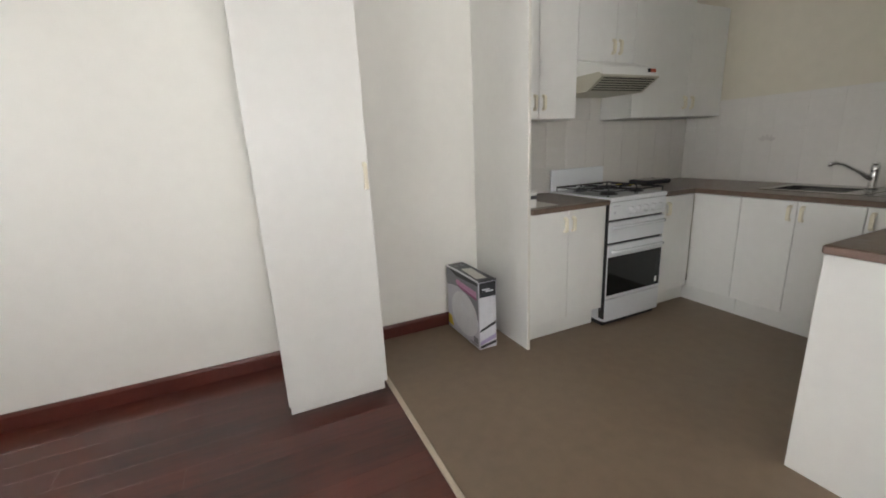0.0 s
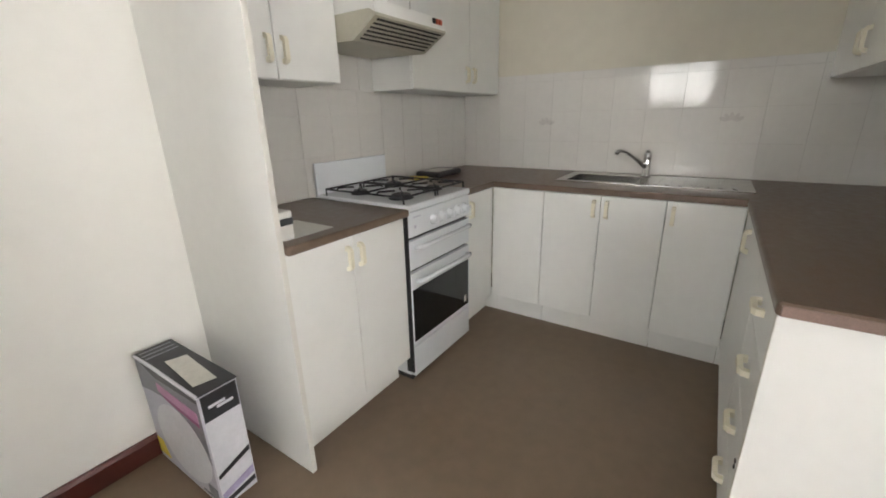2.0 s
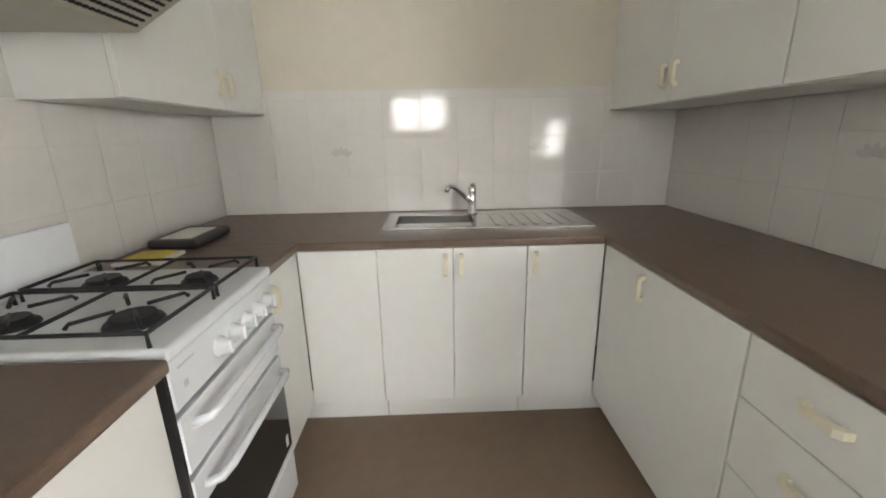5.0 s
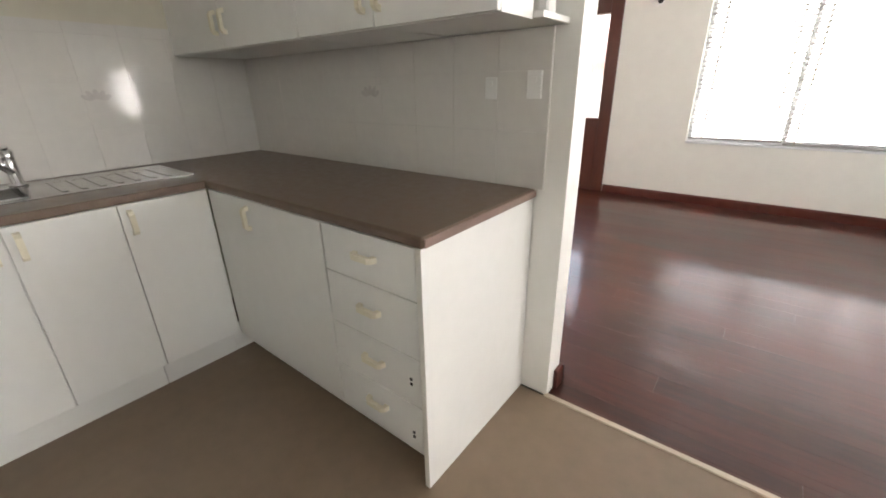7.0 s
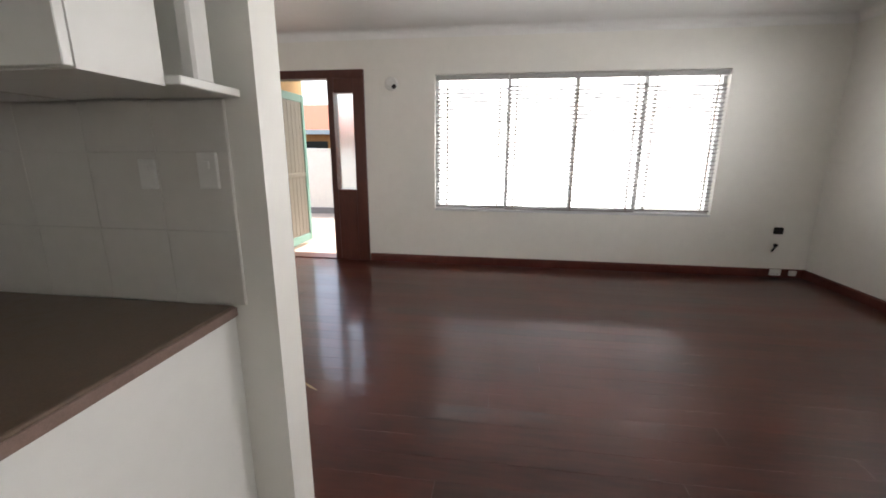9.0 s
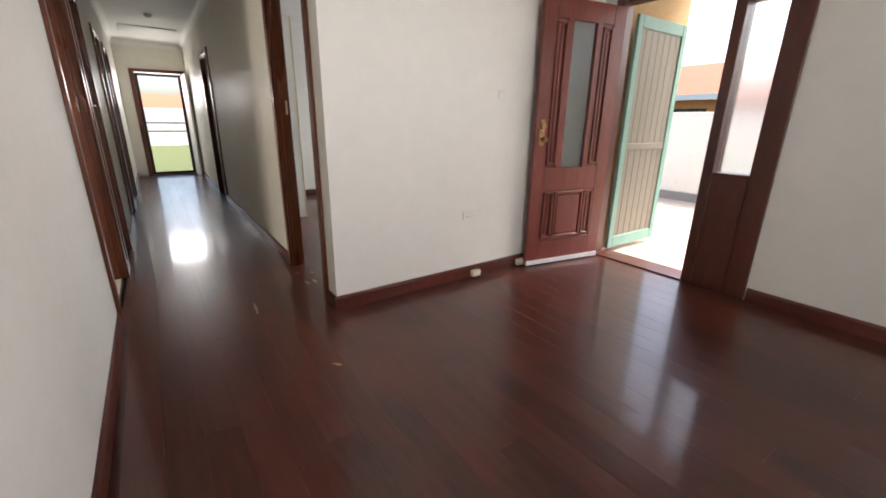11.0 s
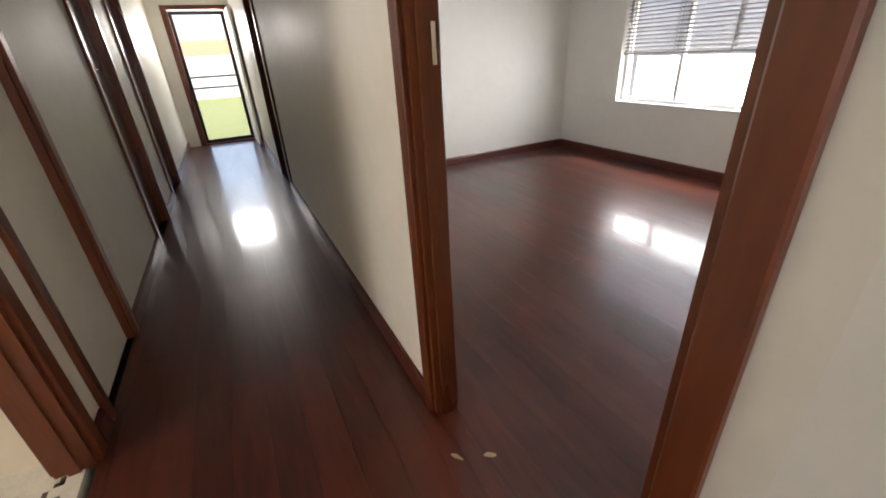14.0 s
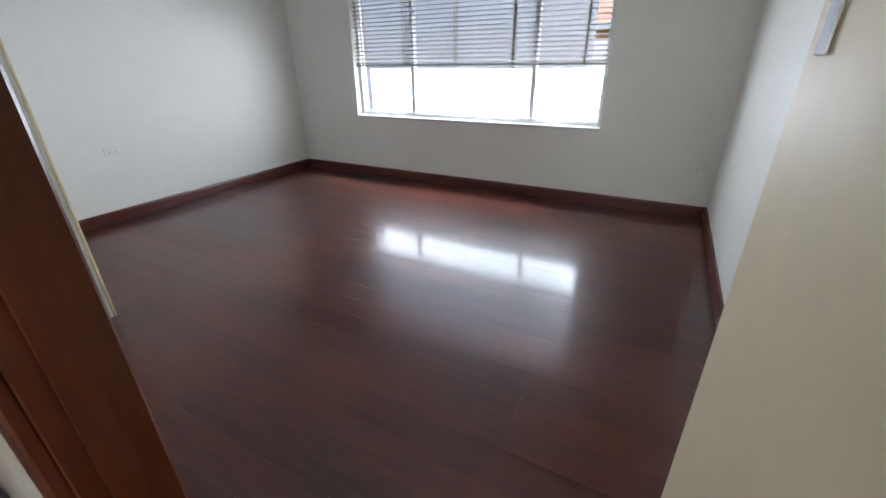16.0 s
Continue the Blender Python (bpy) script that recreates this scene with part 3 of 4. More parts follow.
def blind(u0, u1, ztop, zbot, c, axis, tapes, tilt, label, pitch=0.042, width=0.05):
    def at(u, d, z):
        return (u, c + d, z) if axis == 0 else (c + d, u, z)
    b = thing("venetian_blind", at(u0, 0, ztop), label, "blind")
    part("head_rail", boxes((at(u0, -0.025, ztop - 0.05), at(u1, 0.025, ztop)), bev=0.003), SLAT, b)
    part("bottom_rail", boxes((at(u0, -0.024, zbot), at(u1, 0.024, zbot + 0.02)), bev=0.004), SLAT, b)
    n = int((ztop - 0.07 - zbot - 0.03) / pitch)
    bm = bmesh.new()
    cs, sn = math.cos(radians(tilt)), math.sin(radians(tilt))
    prof = []
    for s in (-0.5, -0.2, 0.2, 0.5):
        prof.append((s * width * cs, s * width * sn + (0.25 - s * s) * 0.014))
    prof += [(x, z - 0.0012) for x, z in prof[::-1]]
    if axis == 0:
        bm = prism(bm, prof, 0, 0, u1 - u0)
    else:
        bm = prism(bm, prof, 1, 0, u1 - u0)
    me = None
    for k in range(n):
        z = zbot + 0.035 + k * pitch
        if me is None:
            o = link("slat", bm, SLAT)
            me = o.data
        else:
            o = new("slat", me)
        o.parent = b
        o.location = Vector(at(u0, 0, z)) - Vector(b.location)
    for u in tapes:
        part("ladder_tape", boxes((at(u - 0.006, -0.027, zbot), at(u + 0.006, -0.0255, ztop - 0.05)), (at(u - 0.006, 0.0255, zbot), at(u + 0.006, 0.027, ztop - 0.05))), CORD, b)
    return b


YB = YS - 0.030
blind(0.735, 1.525, 2.13, 0.69, YB, 0, (1.40, 0.82), 16, "lowered pale venetian blind with open slats", width=0.053)
blind(-0.685, 0.725, 2.13, 0.67, YB, 0, (0.64, 0.0, -0.60), 16, "lowered wide pale venetian blind with open slats", width=0.053)
blind(-1.455, -0.695, 2.13, 0.69, YB, 0, (-0.78, -1.36), 16, "lowered pale venetian blind with open slats", width=0.053)
blind(-2.13, -0.37, 2.11, 0.71, XW - 0.032, 1, (-2.0, -1.3, -0.65), 12, "lowered venetian blind on the side window")
blind(4.78, 7.25, 2.04, 1.125, BY0 - 0.032, 0, (4.95, 5.55, 6.1, 6.65, 7.15), -18, "half-raised pale venetian blind with open slats", pitch=0.036)


# ---- kitchen ----
def grip(parent, p, d, up=True, m=CREAMP, length=0.10):
    """A cream D handle at p on a face whose outward direction is d; upright or level."""
    d = Vector(d)
    side = Vector((0, 0, 1)) if up else d.cross(Vector((0, 0, 1)))
    w = d.cross(side)
    p = Vector(p)
    h = length / 2
    bm = bmesh.new()
    prof = [(-h, 0), (-h + 0.004, 0.018), (-h + 0.016, 0.027), (h - 0.016, 0.027), (h - 0.004, 0.018), (h, 0), (h - 0.018, 0), (h - 0.02, 0.013), (-h + 0.02, 0.013), (-h + 0.018, 0)]
    a = [bm.verts.new(p + side * s + d * o - w * 0.009) for s, o in prof]
    b = [bm.verts.new(p + side * s + d * o + w * 0.009) for s, o in prof]
    n = len(prof)
    for k in range(n):
        bm.faces.new((a[k], b[k], b[(k + 1) % n], a[(k + 1) % n]))
    for q in (a, b):
        for idx in ((0, 1, 8, 9), (1, 2, 8), (2, 3, 7, 8), (3, 4, 7), (4, 5, 6, 7)):
            bm.faces.new([q[i] for i in idx])
    return part("handle", bm, m, parent, "cream plastic D handle")


def frame_of(run):
    """Maps (u along the run, v back from the front, z) to the world."""
    if run == "n":
        return (lambda u, v, z: (u, 2.475 + v, z)), (0, -1, 0)
    if run == "e":
        return (lambda u, v, z: (2.70 + v, u, z)), (-1, 0, 0)
    if run == "s":
        return (lambda u, v, z: (u, 1.195 - v, z)), (0, 1, 0)
    if run == "un":
        return (lambda u, v, z: (u, 2.785 + v, z)), (0, -1, 0)
    return (lambda u, v, z: (u, 0.935 - v, z)), (0, 1, 0)


def cabinet(name, run, u0, u1, z0, z1, depth, doors, label, drawers=(), kick=0.145):
    """A cabinet unit. doors: (u0, u1, handle u, handle z); drawers: heights of the joints."""
    F, d = frame_of(run)
    mid = F((u0 + u1) / 2, depth / 2, z0 if z0 > 0.5 else 0)
    c = thing(name, mid, label, "cabinet")
    part("body", boxes((F(u0 + 0.001, 0.019, max(z0, kick if z0 < 0.5 else z0)), F(u1 - 0.001, depth, z1))), LAM, c)
    if z0 < 0.5:
        part("plinth", boxes((F(u0 + 0.002, 0.085, 0.0), F(u1 - 0.002, depth, kick))), LAM, c)
    for a, b, hu, hz in doors:
        part("door", boxes((F(a + 0.0018, 0.0, max(z0 + 0.002, kick if z0 < 0.5 else 0)), F(b - 0.0018, 0.0175, z1 - 0.004)), bev=0.0016), LAM, c)
        if hu is not None:
            grip(c, F(hu, 0.0, hz), d)
    for a, b in zip(drawers, drawers[1:]):
        dr = part("drawer_front", boxes((F(u0 + 0.003, 0.0, a + 0.0018), F(u1 - 0.003, 0.0175, b - 0.0018)), bev=0.0016), LAM, c)
        grip(c, F((u0 + u1) / 2, 0.0, (a + b) / 2 + 0.01), d, up=False)
    return c


cabinet("base_cabinet", "n", 1.192, 1.815, 0, 0.866, 0.60, ((1.192, 1.50, 1.468, 0.775), (1.50, 1.815, 1.532, 0.775)), "white laminate two-door base cabinet beside the cooker")
cabinet("base_cabinet", "n", 2.372, 2.698, 0, 0.866, 0.60, ((2.372, 2.698, 2.415, 0.775),), "narrow white laminate base cabinet between cooker and corner")
cabinet("base_cabinet", "e", 2.149, 2.474, 0, 0.866, 0.68, ((2.149, 2.474, None, 0),), "white laminate corner base panel")
cabinet("base_cabinet", "e", 1.521, 2.149, 0, 0.866, 0.68, ((1.833, 2.149, 1.866, 0.79), (1.521, 1.833, 1.80, 0.79)), "white laminate two-door sink cabinet")
cabinet("base_cabinet", "e", 1.197, 1.521, 0, 0.866, 0.68, ((1.197, 1.521, 1.488, 0.79),), "white laminate single-door base cabinet")
cabinet("base_cabinet", "s", 1.911, 2.698, 0, 0.866, 0.63, ((1.911, 2.698, 2.375, 0.79),), "wide white laminate corner base cabinet")
dk = cabinet("drawer_cabinet", "s", 1.502, 1.909, 0, 0.866, 0.63, (), "white laminate cabinet with four drawers", drawers=(0.147, 0.325, 0.505, 0.70, 0.864))
for z in (0.415, 0.20):
    part("lock_screws", boxes(((1.538, 1.195, z - 0.014), (1.548, 1.1985, z - 0.004)), ((1.538, 1.195, z + 0.004), (1.548, 1.1985, z + 0.014)), bev=0.001), BLACK, dk)
ep = thing("end_panel", (1.49, 0.88, 0), "white laminate end panel of the drawer cabinet", "panel")
part("board", boxes(((1.482, 0.556, 0.0), (1.501, 1.197, 0.866))), LAM, ep)
part("edge_strip", boxes(((1.4815, 1.1972, 0.0), (1.5012, 1.199, 0.8658)), bev=0.0006), LAMEDGE, ep)
tpn = thing("tall_end_panel", (1.18, 2.76, 0), "tall white laminate panel ending the kitchen run", "panel")
part("board", boxes(((1.172, 2.457, 0.0), (1.190, YN - 0.001, 2.25))), LAM, tpn)
part("edge_strip", boxes(((1.1715, 2.4548, 0.0), (1.1905, 2.4568, 2.25)), bev=0.0006), LAMEDGE, tpn)
cp = thing("corner_plinth", (2.79, 2.56, 0), "white plinth boards closing the cabinet corners", "plinth")
part("board", boxes(((2.697, 2.561, 0.0), (2.79, 2.58, 0.145))), LAM, cp)
part("board", boxes(((2.786, 2.474, 0.0), (2.80, 2.56, 0.145))), LAM, cp)
part("board", boxes(((2.697, 1.091, 0.0), (2.79, 1.109, 0.145))), LAM, cp)
part("board", boxes(((2.786, 1.11, 0.0), (2.80, 1.197, 0.145))), LAM, cp)

# benchtops
bt = thing("benchtop", (2.9, 1.8, 0.868), "brown stone-look laminate benchtop round the kitchen", "benchtop")
part("top", boxes(((2.375, 2.462, 0.868), (2.69, YN - 0.009, 0.902)), bev=0.006, seg=2), BENCH, bt)
# east run round the sink cut-out
part("top", boxes(((2.685, 2.13, 0.868), (XE - 0.009, YN - 0.0095, 0.9015)), bev=0.005, seg=2), BENCH, bt)
part("top", boxes(((2.685, 0.562, 0.868), (XE - 0.009, 1.19, 0.9015)), bev=0.005, seg=2), BENCH, bt)
part("top", boxes(((2.685, 1.18, 0.868), (2.88, 2.14, 0.9012)), bev=0.005, seg=2), BENCH, bt)
part("top", boxes(((3.27, 1.18, 0.868), (XE - 0.009, 2.14, 0.9012)), bev=0.005, seg=2), BENCH, bt)
part("top", boxes(((1.47, 0.562, 0.868), (2.70, 1.205, 0.9018)), bev=0.010, seg=3), BENCH, bt)
part("edge_strip", boxes(((1.4655, 0.567, 0.872), (1.4695, 1.196, 0.897)), bev=0.001), BENCHEDGE, bt, "paler benchtop edge")
bt2 = thing("benchtop", (1.5, 2.75, 0.868), "brown stone-look laminate benchtop piece beside the cooker", "benchtop")
part("top", boxes(((1.192, 2.437, 0.868), (1.815, YN - 0.009, 0.9015)), bev=0.010, seg=3), BENCH, bt2)

# sink and tap
sk = thing("sink", (3.06, 1.65, 0.902), "stainless steel sink with bowl and draining board", "sink")
bm = bmesh.new()
x0, x1, y0, y1 = 2.865, 3.285, 1.17, 2.145
bx0, bx1, by0, by1 = 2.91, 3.19, 1.71, 2.09
for lo, hi in (((x0, y0, 0.9025), (bx0, y1, 0.907)), ((bx1, y0, 0.9025), (x1, y1, 0.907)), ((bx0, by1, 0.9025), (bx1, y1, 0.907)), ((bx0, y0, 0.9025), (bx1, by0, 0.9065))):
    bx(bm, lo, hi)
part("rim", bm, STEEL, sk)
bm = boxes(((bx0, by0, 0.75), (bx0 + 0.002, by1, 0.905)), ((bx1 - 0.002, by0, 0.75), (bx1, by1, 0.905)), ((bx0, by0, 0.75), (bx1, by0 + 0.002, 0.905)),
           ((bx0, by1 - 0.002, 0.75), (bx1, by1, 0.905)), ((bx0, by0, 0.748), (bx1, by1, 0.752)))
part("bowl", bm, BOWL, sk)
for k in range(7):
    y = 1.24 + k * 0.06
    part("drain_rib", boxes(((2.92, y, 0.9066), (3.20, y + 0.02, 0.9095)), bev=0.0014), STEEL, sk)
part("plug_hole", tube(bmesh.new(), [(3.05, 1.9, 0.752), (3.05, 1.9, 0.756)], 0.035, 16), CHROME, sk)
tp = thing("tap", (3.225, 1.70, 0.907), "chrome single-lever mixer tap with swung spout", "tap")
part("tap_body", tube(bmesh.new(), [(3.225, 1.70, 0.907), (3.225, 1.70, 0.915), (3.225, 1.70, 0.92), (3.225, 1.70, 1.02), (3.225, 1.70, 1.045), (3.225, 1.70, 1.055)], [0.03, 0.03, 0.022, 0.022, 0.024, 0.016], 14), CHROME, tp)
part("spout", tube(bmesh.new(), [(3.215, 1.705, 0.965), (3.16, 1.745, 1.01), (3.08, 1.80, 1.062), (3.045, 1.825, 1.073), (3.025, 1.838, 1.068), (3.02, 1.842, 1.05)], [0.014, 0.012, 0.011, 0.011, 0.012, 0.012], 10), CHROME, tp)
part("tap_lever", boxes(((3.20, 1.688, 1.056), (3.25, 1.712, 1.068)), bev=0.004), CHROME, tp)

# cooker
ck = thing("cooker", (2.095, 2.76, 0), "white freestanding gas cooker with black trivets", "cooker")
CX0, CX1, CY = 1.826, 2.364, 2.455
part("body", boxes(((CX0, CY + 0.03, 0.03), (CX1, YN - 0.02, 0.88)), bev=0.003), ENAMEL, ck)
# black sheet and strip put in for the shade in the cooker's gaps
part("gap_shade_sheet", boxes(((CX0 + 0.002, CY + 0.0245, 0.06), (CX1 - 0.002, CY + 0.0298, 0.87))), BLACK, ck)
part("gap_shade_strip", boxes(((1.8158, 2.4585, 0.06), (1.8252, 2.50, 0.872))), BLACK, ck, "black strip put in for the shaded gap beside the cooker")
part("hob", boxes(((CX0 - 0.002, CY - 0.008, 0.88), (CX1 + 0.002, YN - 0.02, 0.912)), bev=0.010, seg=3), ENAMEL, ck)
part("back_panel", boxes(((CX0, 3.04, 0.90), (CX1, 3.058, 1.072)), bev=0.004), ENAMEL, ck)
part("control_panel", boxes(((CX0, CY, 0.762), (CX1, CY + 0.024, 0.878)), bev=0.003), ENAMEL, ck)
part("grill_door", boxes(((CX0, CY, 0.605), (CX1, CY + 0.024, 0.746)), bev=0.003), ENAMEL, ck)
od = part("oven_door", boxes(((CX0, CY, 0.205), (CX1, CY + 0.024, 0.588)), bev=0.003), ENAMEL, ck)
part("oven_glass", boxes(((CX0 + 0.006, CY - 0.003, 0.23), (CX1 - 0.012, CY + 0.001, 0.505)), bev=0.001), DARKGLASS, od, "dark oven glass")
part("sticker", boxes(((CX1 - 0.06, CY - 0.0042, 0.255), (CX1 - 0.04, CY - 0.0032, 0.295))), PAPER, od)
part("drawer_panel", boxes(((CX0, CY, 0.035), (CX1, CY + 0.024, 0.197)), bev=0.003), ENAMEL, ck)
part("plinth", boxes(((CX0 + 0.01, CY + 0.03, 0.0), (CX1 - 0.01, YN - 0.03, 0.034))), BLACK, ck)
for z in (0.718, 0.552):
    bm = bmesh.new()
    a, b = CX0 + 0.045, CX1 - 0.03
    tube(bm, [(a, CY + 0.004, z - 0.012), (a + 0.01, CY - 0.03, z - 0.004), (a + 0.045, CY - 0.04, z), (b - 0.045, CY - 0.04, z), (b - 0.01, CY - 0.03, z - 0.004), (b, CY + 0.004, z - 0.012)], 0.0115, 8)
    part("door_handle", bm, ENAMEL, ck, "white bar handle")
for k in range(5):
    x = CX0 + 0.19 + k * 0.072
    kn = part("knob", tube(bmesh.new(), [(x, CY + 0.002, 0.815), (x, CY - 0.006, 0.815), (x, CY - 0.008, 0.815), (x, CY - 0.03, 0.815)], [0.027, 0.027, 0.022, 0.018], 16), ENAMEL, ck)
    part("knob_grip", boxes(((x - 0.004, CY - 0.036, 0.795), (x + 0.004, CY - 0.0285, 0.835)), bev=0.002), ENAMEL, kn)
part("panel_mark", boxes(((CX0 + 0.03, CY - 0.001, 0.850), (CX0 + 0.09, CY, 0.856)), ((CX0 + 0.04, CY - 0.001, 0.80), (CX0 + 0.055, CY, 0.815))), CARD, ck)
for k, (cx, cy, r) in enumerate(((1.96, 2.60, 0.05), (2.23, 2.60, 0.038), (1.96, 2.87, 0.038), (2.23, 2.87, 0.045))):
    part("burner", tube(bmesh.new(), [(cx, cy, 0.912), (cx, cy, 0.92), (cx, cy, 0.921), (cx, cy, 0.933)], [r + 0.012, r + 0.008, r, r - 0.004], 18), IRON, ck)
for cx in (1.96, 2.23):
    bm = bmesh.new()
    xa, xb, ya, yb, z = cx - 0.125, cx + 0.125, 2.485, 2.985, 0.945
    tube(bm, [(xa, ya, 0.913), (xa, ya, z), (xb, ya, z), (xb, ya, 0.913)], 0.005, 6)
    tube(bm, [(xa, yb, 0.913), (xa, yb, z), (xb, yb, z), (xb, yb, 0.913)], 0.005, 6)
    tube(bm, [(xa, ya, z), (xa, yb, z)], 0.005, 6), tube(bm, [(xb, ya, z), (xb, yb, z)], 0.005, 6), tube(bm, [(xa, 2.735, z), (xb, 2.735, z)], 0.005, 6)
    for cy in (2.60, 2.87):
        for k in range(4):
            a = math.pi / 4 + k * math.pi / 2
            tube(bm, [(cx + 0.03 * math.cos(a), cy + 0.03 * math.sin(a), z + 0.004), (cx + 0.115 * math.cos(a), cy + 0.10 * math.sin(a), z + 0.004), (cx + 0.122 * math.cos(a), cy + 0.11 * math.sin(a), z - 0.006)], 0.005, 6)
    part("trivet", bm, IRON, ck, "black cast iron trivet")

# wall cabinets and hood
cabinet("wall_cabinet", "un", 1.192, 1.815, 1.430, 2.25, 0.293, ((1.192, 1.50, 1.465, 1.535), (1.50, 1.815, 1.535, 1.535)), "white laminate two-door wall cabinet")
cabinet("wall_cabinet", "un", 1.817, 2.338, 1.80, 2.25, 0.293, ((1.817, 2.16, 2.128, 1.90), (2.16, 2.338, 2.19, 1.90)), "white laminate wall cabinet above the range hood")
cabinet("wall_cabinet", "un", 2.34, XE - 0.003, 1.430, 2.25, 0.293, ((2.34, 2.955, 2.912, 1.535), (2.955, XE - 0.003, 2.998, 1.535)), "white laminate corner wall cabinet")
cabinet("wall_cabinet", "us", 2.268, XE - 0.003, 1.425, 2.25, 0.37, ((2.268, 2.825, 2.785, 1.53), (2.825, XE - 0.003, 2.865, 1.53)), "white laminate corner wall cabinet opposite the cooker")
cabinet("wall_cabinet", "us", 1.871, 2.266, 1.425, 2.25, 0.37, ((1.871, 2.266, 1.912, 1.515),), "white laminate wall cabinet above the benchtop")
cabinet("wall_cabinet", "us", 1.43, 1.869, 1.425, 2.25, 0.19, ((1.43, 1.869, 1.842, 1.515),), "shallow white laminate end wall cabinet")
hd = thing("range_hood", (2.08, 2.8, 1.6), "slide-out grey-cream range hood with louvred front", "range hood")
bm = bmesh.new()
prism(bm, [(3.06, 1.60), (2.70, 1.594), (2.568, 1.672), (2.568, 1.682), (2.60, 1.70), (3.06, 1.70)], 0, 1.822, 2.334)
part("body", bm, HOODG, hd)
bm = bmesh.new()
prism(bm, [(2.602, 1.701), (2.572, 1.684), (2.580, 1.735), (2.785, 1.799), (3.05, 1.799), (3.05, 1.701)], 0, 1.8225, 2.3335)
part("fascia", bm, LAM, hd, "white sloping hood fascia")
for k in range(3):
    part("switch", boxes(((2.235 + k * 0.026, 2.568, 1.705), (2.255 + k * 0.026, 2.584, 1.728)), bev=0.002), RED if k else BLACK, hd)
for r in range(6):
    bm = bmesh.new()
    f = 0.12 + r * 0.15
    yc, zc = 2.568 + 0.132 * f, 1.672 - 0.078 * f
    for k in range(26):
        x = 1.85 + k * 0.0178
        bx(bm, (x, yc - 0.005, zc - 0.003), (x + 0.012, yc + 0.005, zc + 0.004))
    part("louvre", bm, BLACK, hd)
part("light_lens", boxes(((1.98, 2.75, 1.601), (2.12, 2.82, 1.612))), BLACK, hd)

# open end shelf of the wall cabinets, with the remote holder on it
sh = thing("open_end_shelf", (1.56, 0.75, 1.42), "white open end shelf unit beside the wall cabinets", "shelf")
for z in (1.428, 1.83, 2.23):
    part("shelf_board", boxes(((1.40, 0.5545, z), (1.868, 0.742, z + 0.018)), bev=0.002), LAM, sh)
part("back_board", boxes(((1.852, 0.5545, 1.447), (1.867, 0.742, 1.829))), LAM, sh)
rm = thing("intercom_handset", (1.44, 0.63, 1.447), "white handset unit with dark screen on the shelf", "handset")
part("case", boxes(((1.425, 0.605, 1.447), (1.46, 0.665, 1.72)), bev=0.006), WHITEP, rm)
part("screen", boxes(((1.4225, 0.612, 1.64), (1.4255, 0.658, 1.695))), SCREEN, rm, "dark display")

# pantry cupboard at the edge of the vinyl
pn = thing("pantry_cupboard", (-0.01, 2.76, 0), "tall narrow white laminate pantry cupboard", "cupboard")
part("body", boxes(((-0.262, 2.47, 0.10), (0.243, YN - 0.022, 2.25))), LAM, pn)
part("plinth", boxes(((-0.255, 2.50, 0), (0.238, YN - 0.022, 0.10))), LAM, pn)
part("door", boxes(((-0.262, 2.449, 0.075), (0.243, 2.4685, 2.25)), bev=0.002), LAM, pn)
grip(pn, (0.222, 2.449, 1.17), (0, -1, 0), length=0.13)

# carton of a ceiling light beside the end panel
ca = thing("carton", (0.975, 2.83, 0), "scuffed grey product carton with pictured white disc", "box", turn=0)
part("box", boxes(((0.905, 2.60, 0.001), (1.035, 3.055, 0.462)), bev=0.004), CARD, ca)
part("top_flap", boxes(((0.903, 2.595, 0.462), (1.037, 3.057, 0.466)), bev=0.001), CARDK, ca, "black printed top")
part("flap_edge", prism(bmesh.new(), [(2.597, 0.467), (2.90, 0.472), (3.05, 0.466), (3.05, 0.460), (2.90, 0.464), (2.597, 0.459)], 0, 0.899, 0.9075), CARDE, ca, "lifted white flap edge")
for y in (2.97, 3.00, 3.03):
    part("top_print", boxes(((0.915, y, 0.4662), (1.025, y + 0.008, 0.4668))), CARDG, ca, "grey printed stripe")
lbl = part("tape", prism(bmesh.new(), [(0.925, 2.66), (0.995, 2.645), (1.012, 2.88), (0.945, 2.90)], 2, 0.4664, 0.4678), TAPE, ca, "pasted white label")
cy, cz = 2.80, 0.185
part("picture_disc", prism(bmesh.new(), [(cy + 0.185 * math.cos(a * math.pi / 20), cz + 0.150 * math.sin(a * math.pi / 20)) for a in range(40)], 0, 0.9030, 0.9046), CARDW, ca, "printed pale disc")
part("print_shade", prism(bmesh.new(), [(2.604, 0.458), (3.05, 0.458), (3.05, 0.33), (2.97, 0.345), (2.87, 0.355), (2.76, 0.335), (2.67, 0.28), (2.604, 0.19)], 0, 0.9036, 0.9042), CARDG, ca, "grey printed sweep")
part("print_shadow", prism(bmesh.new(), [(2.604, 0.458), (3.02, 0.458), (2.90, 0.425), (2.604, 0.437)], 0, 0.9026, 0.9036), CARDK, ca, "black printed edge")
part("print_band", prism(bmesh.new(), [(2.625, 0.352), (2.90, 0.372), (2.90, 0.405), (2.625, 0.392)], 0, 0.9022, 0.9036), CARDPINK, ca, "pink printed band")
part("print_band", prism(bmesh.new(), [(2.625, 0.335), (2.84, 0.352), (2.90, 0.372), (2.625, 0.352)], 0, 0.9024, 0.9036), CARDP, ca, "purple printed band")
part("print_mark", prism(bmesh.new(), [(2.965, 0.03), (3.045, 0.03), (3.045, 0.10), (3.0, 0.10)], 0, 0.9024, 0.9050), CARDY, ca, "yellow printed corner")
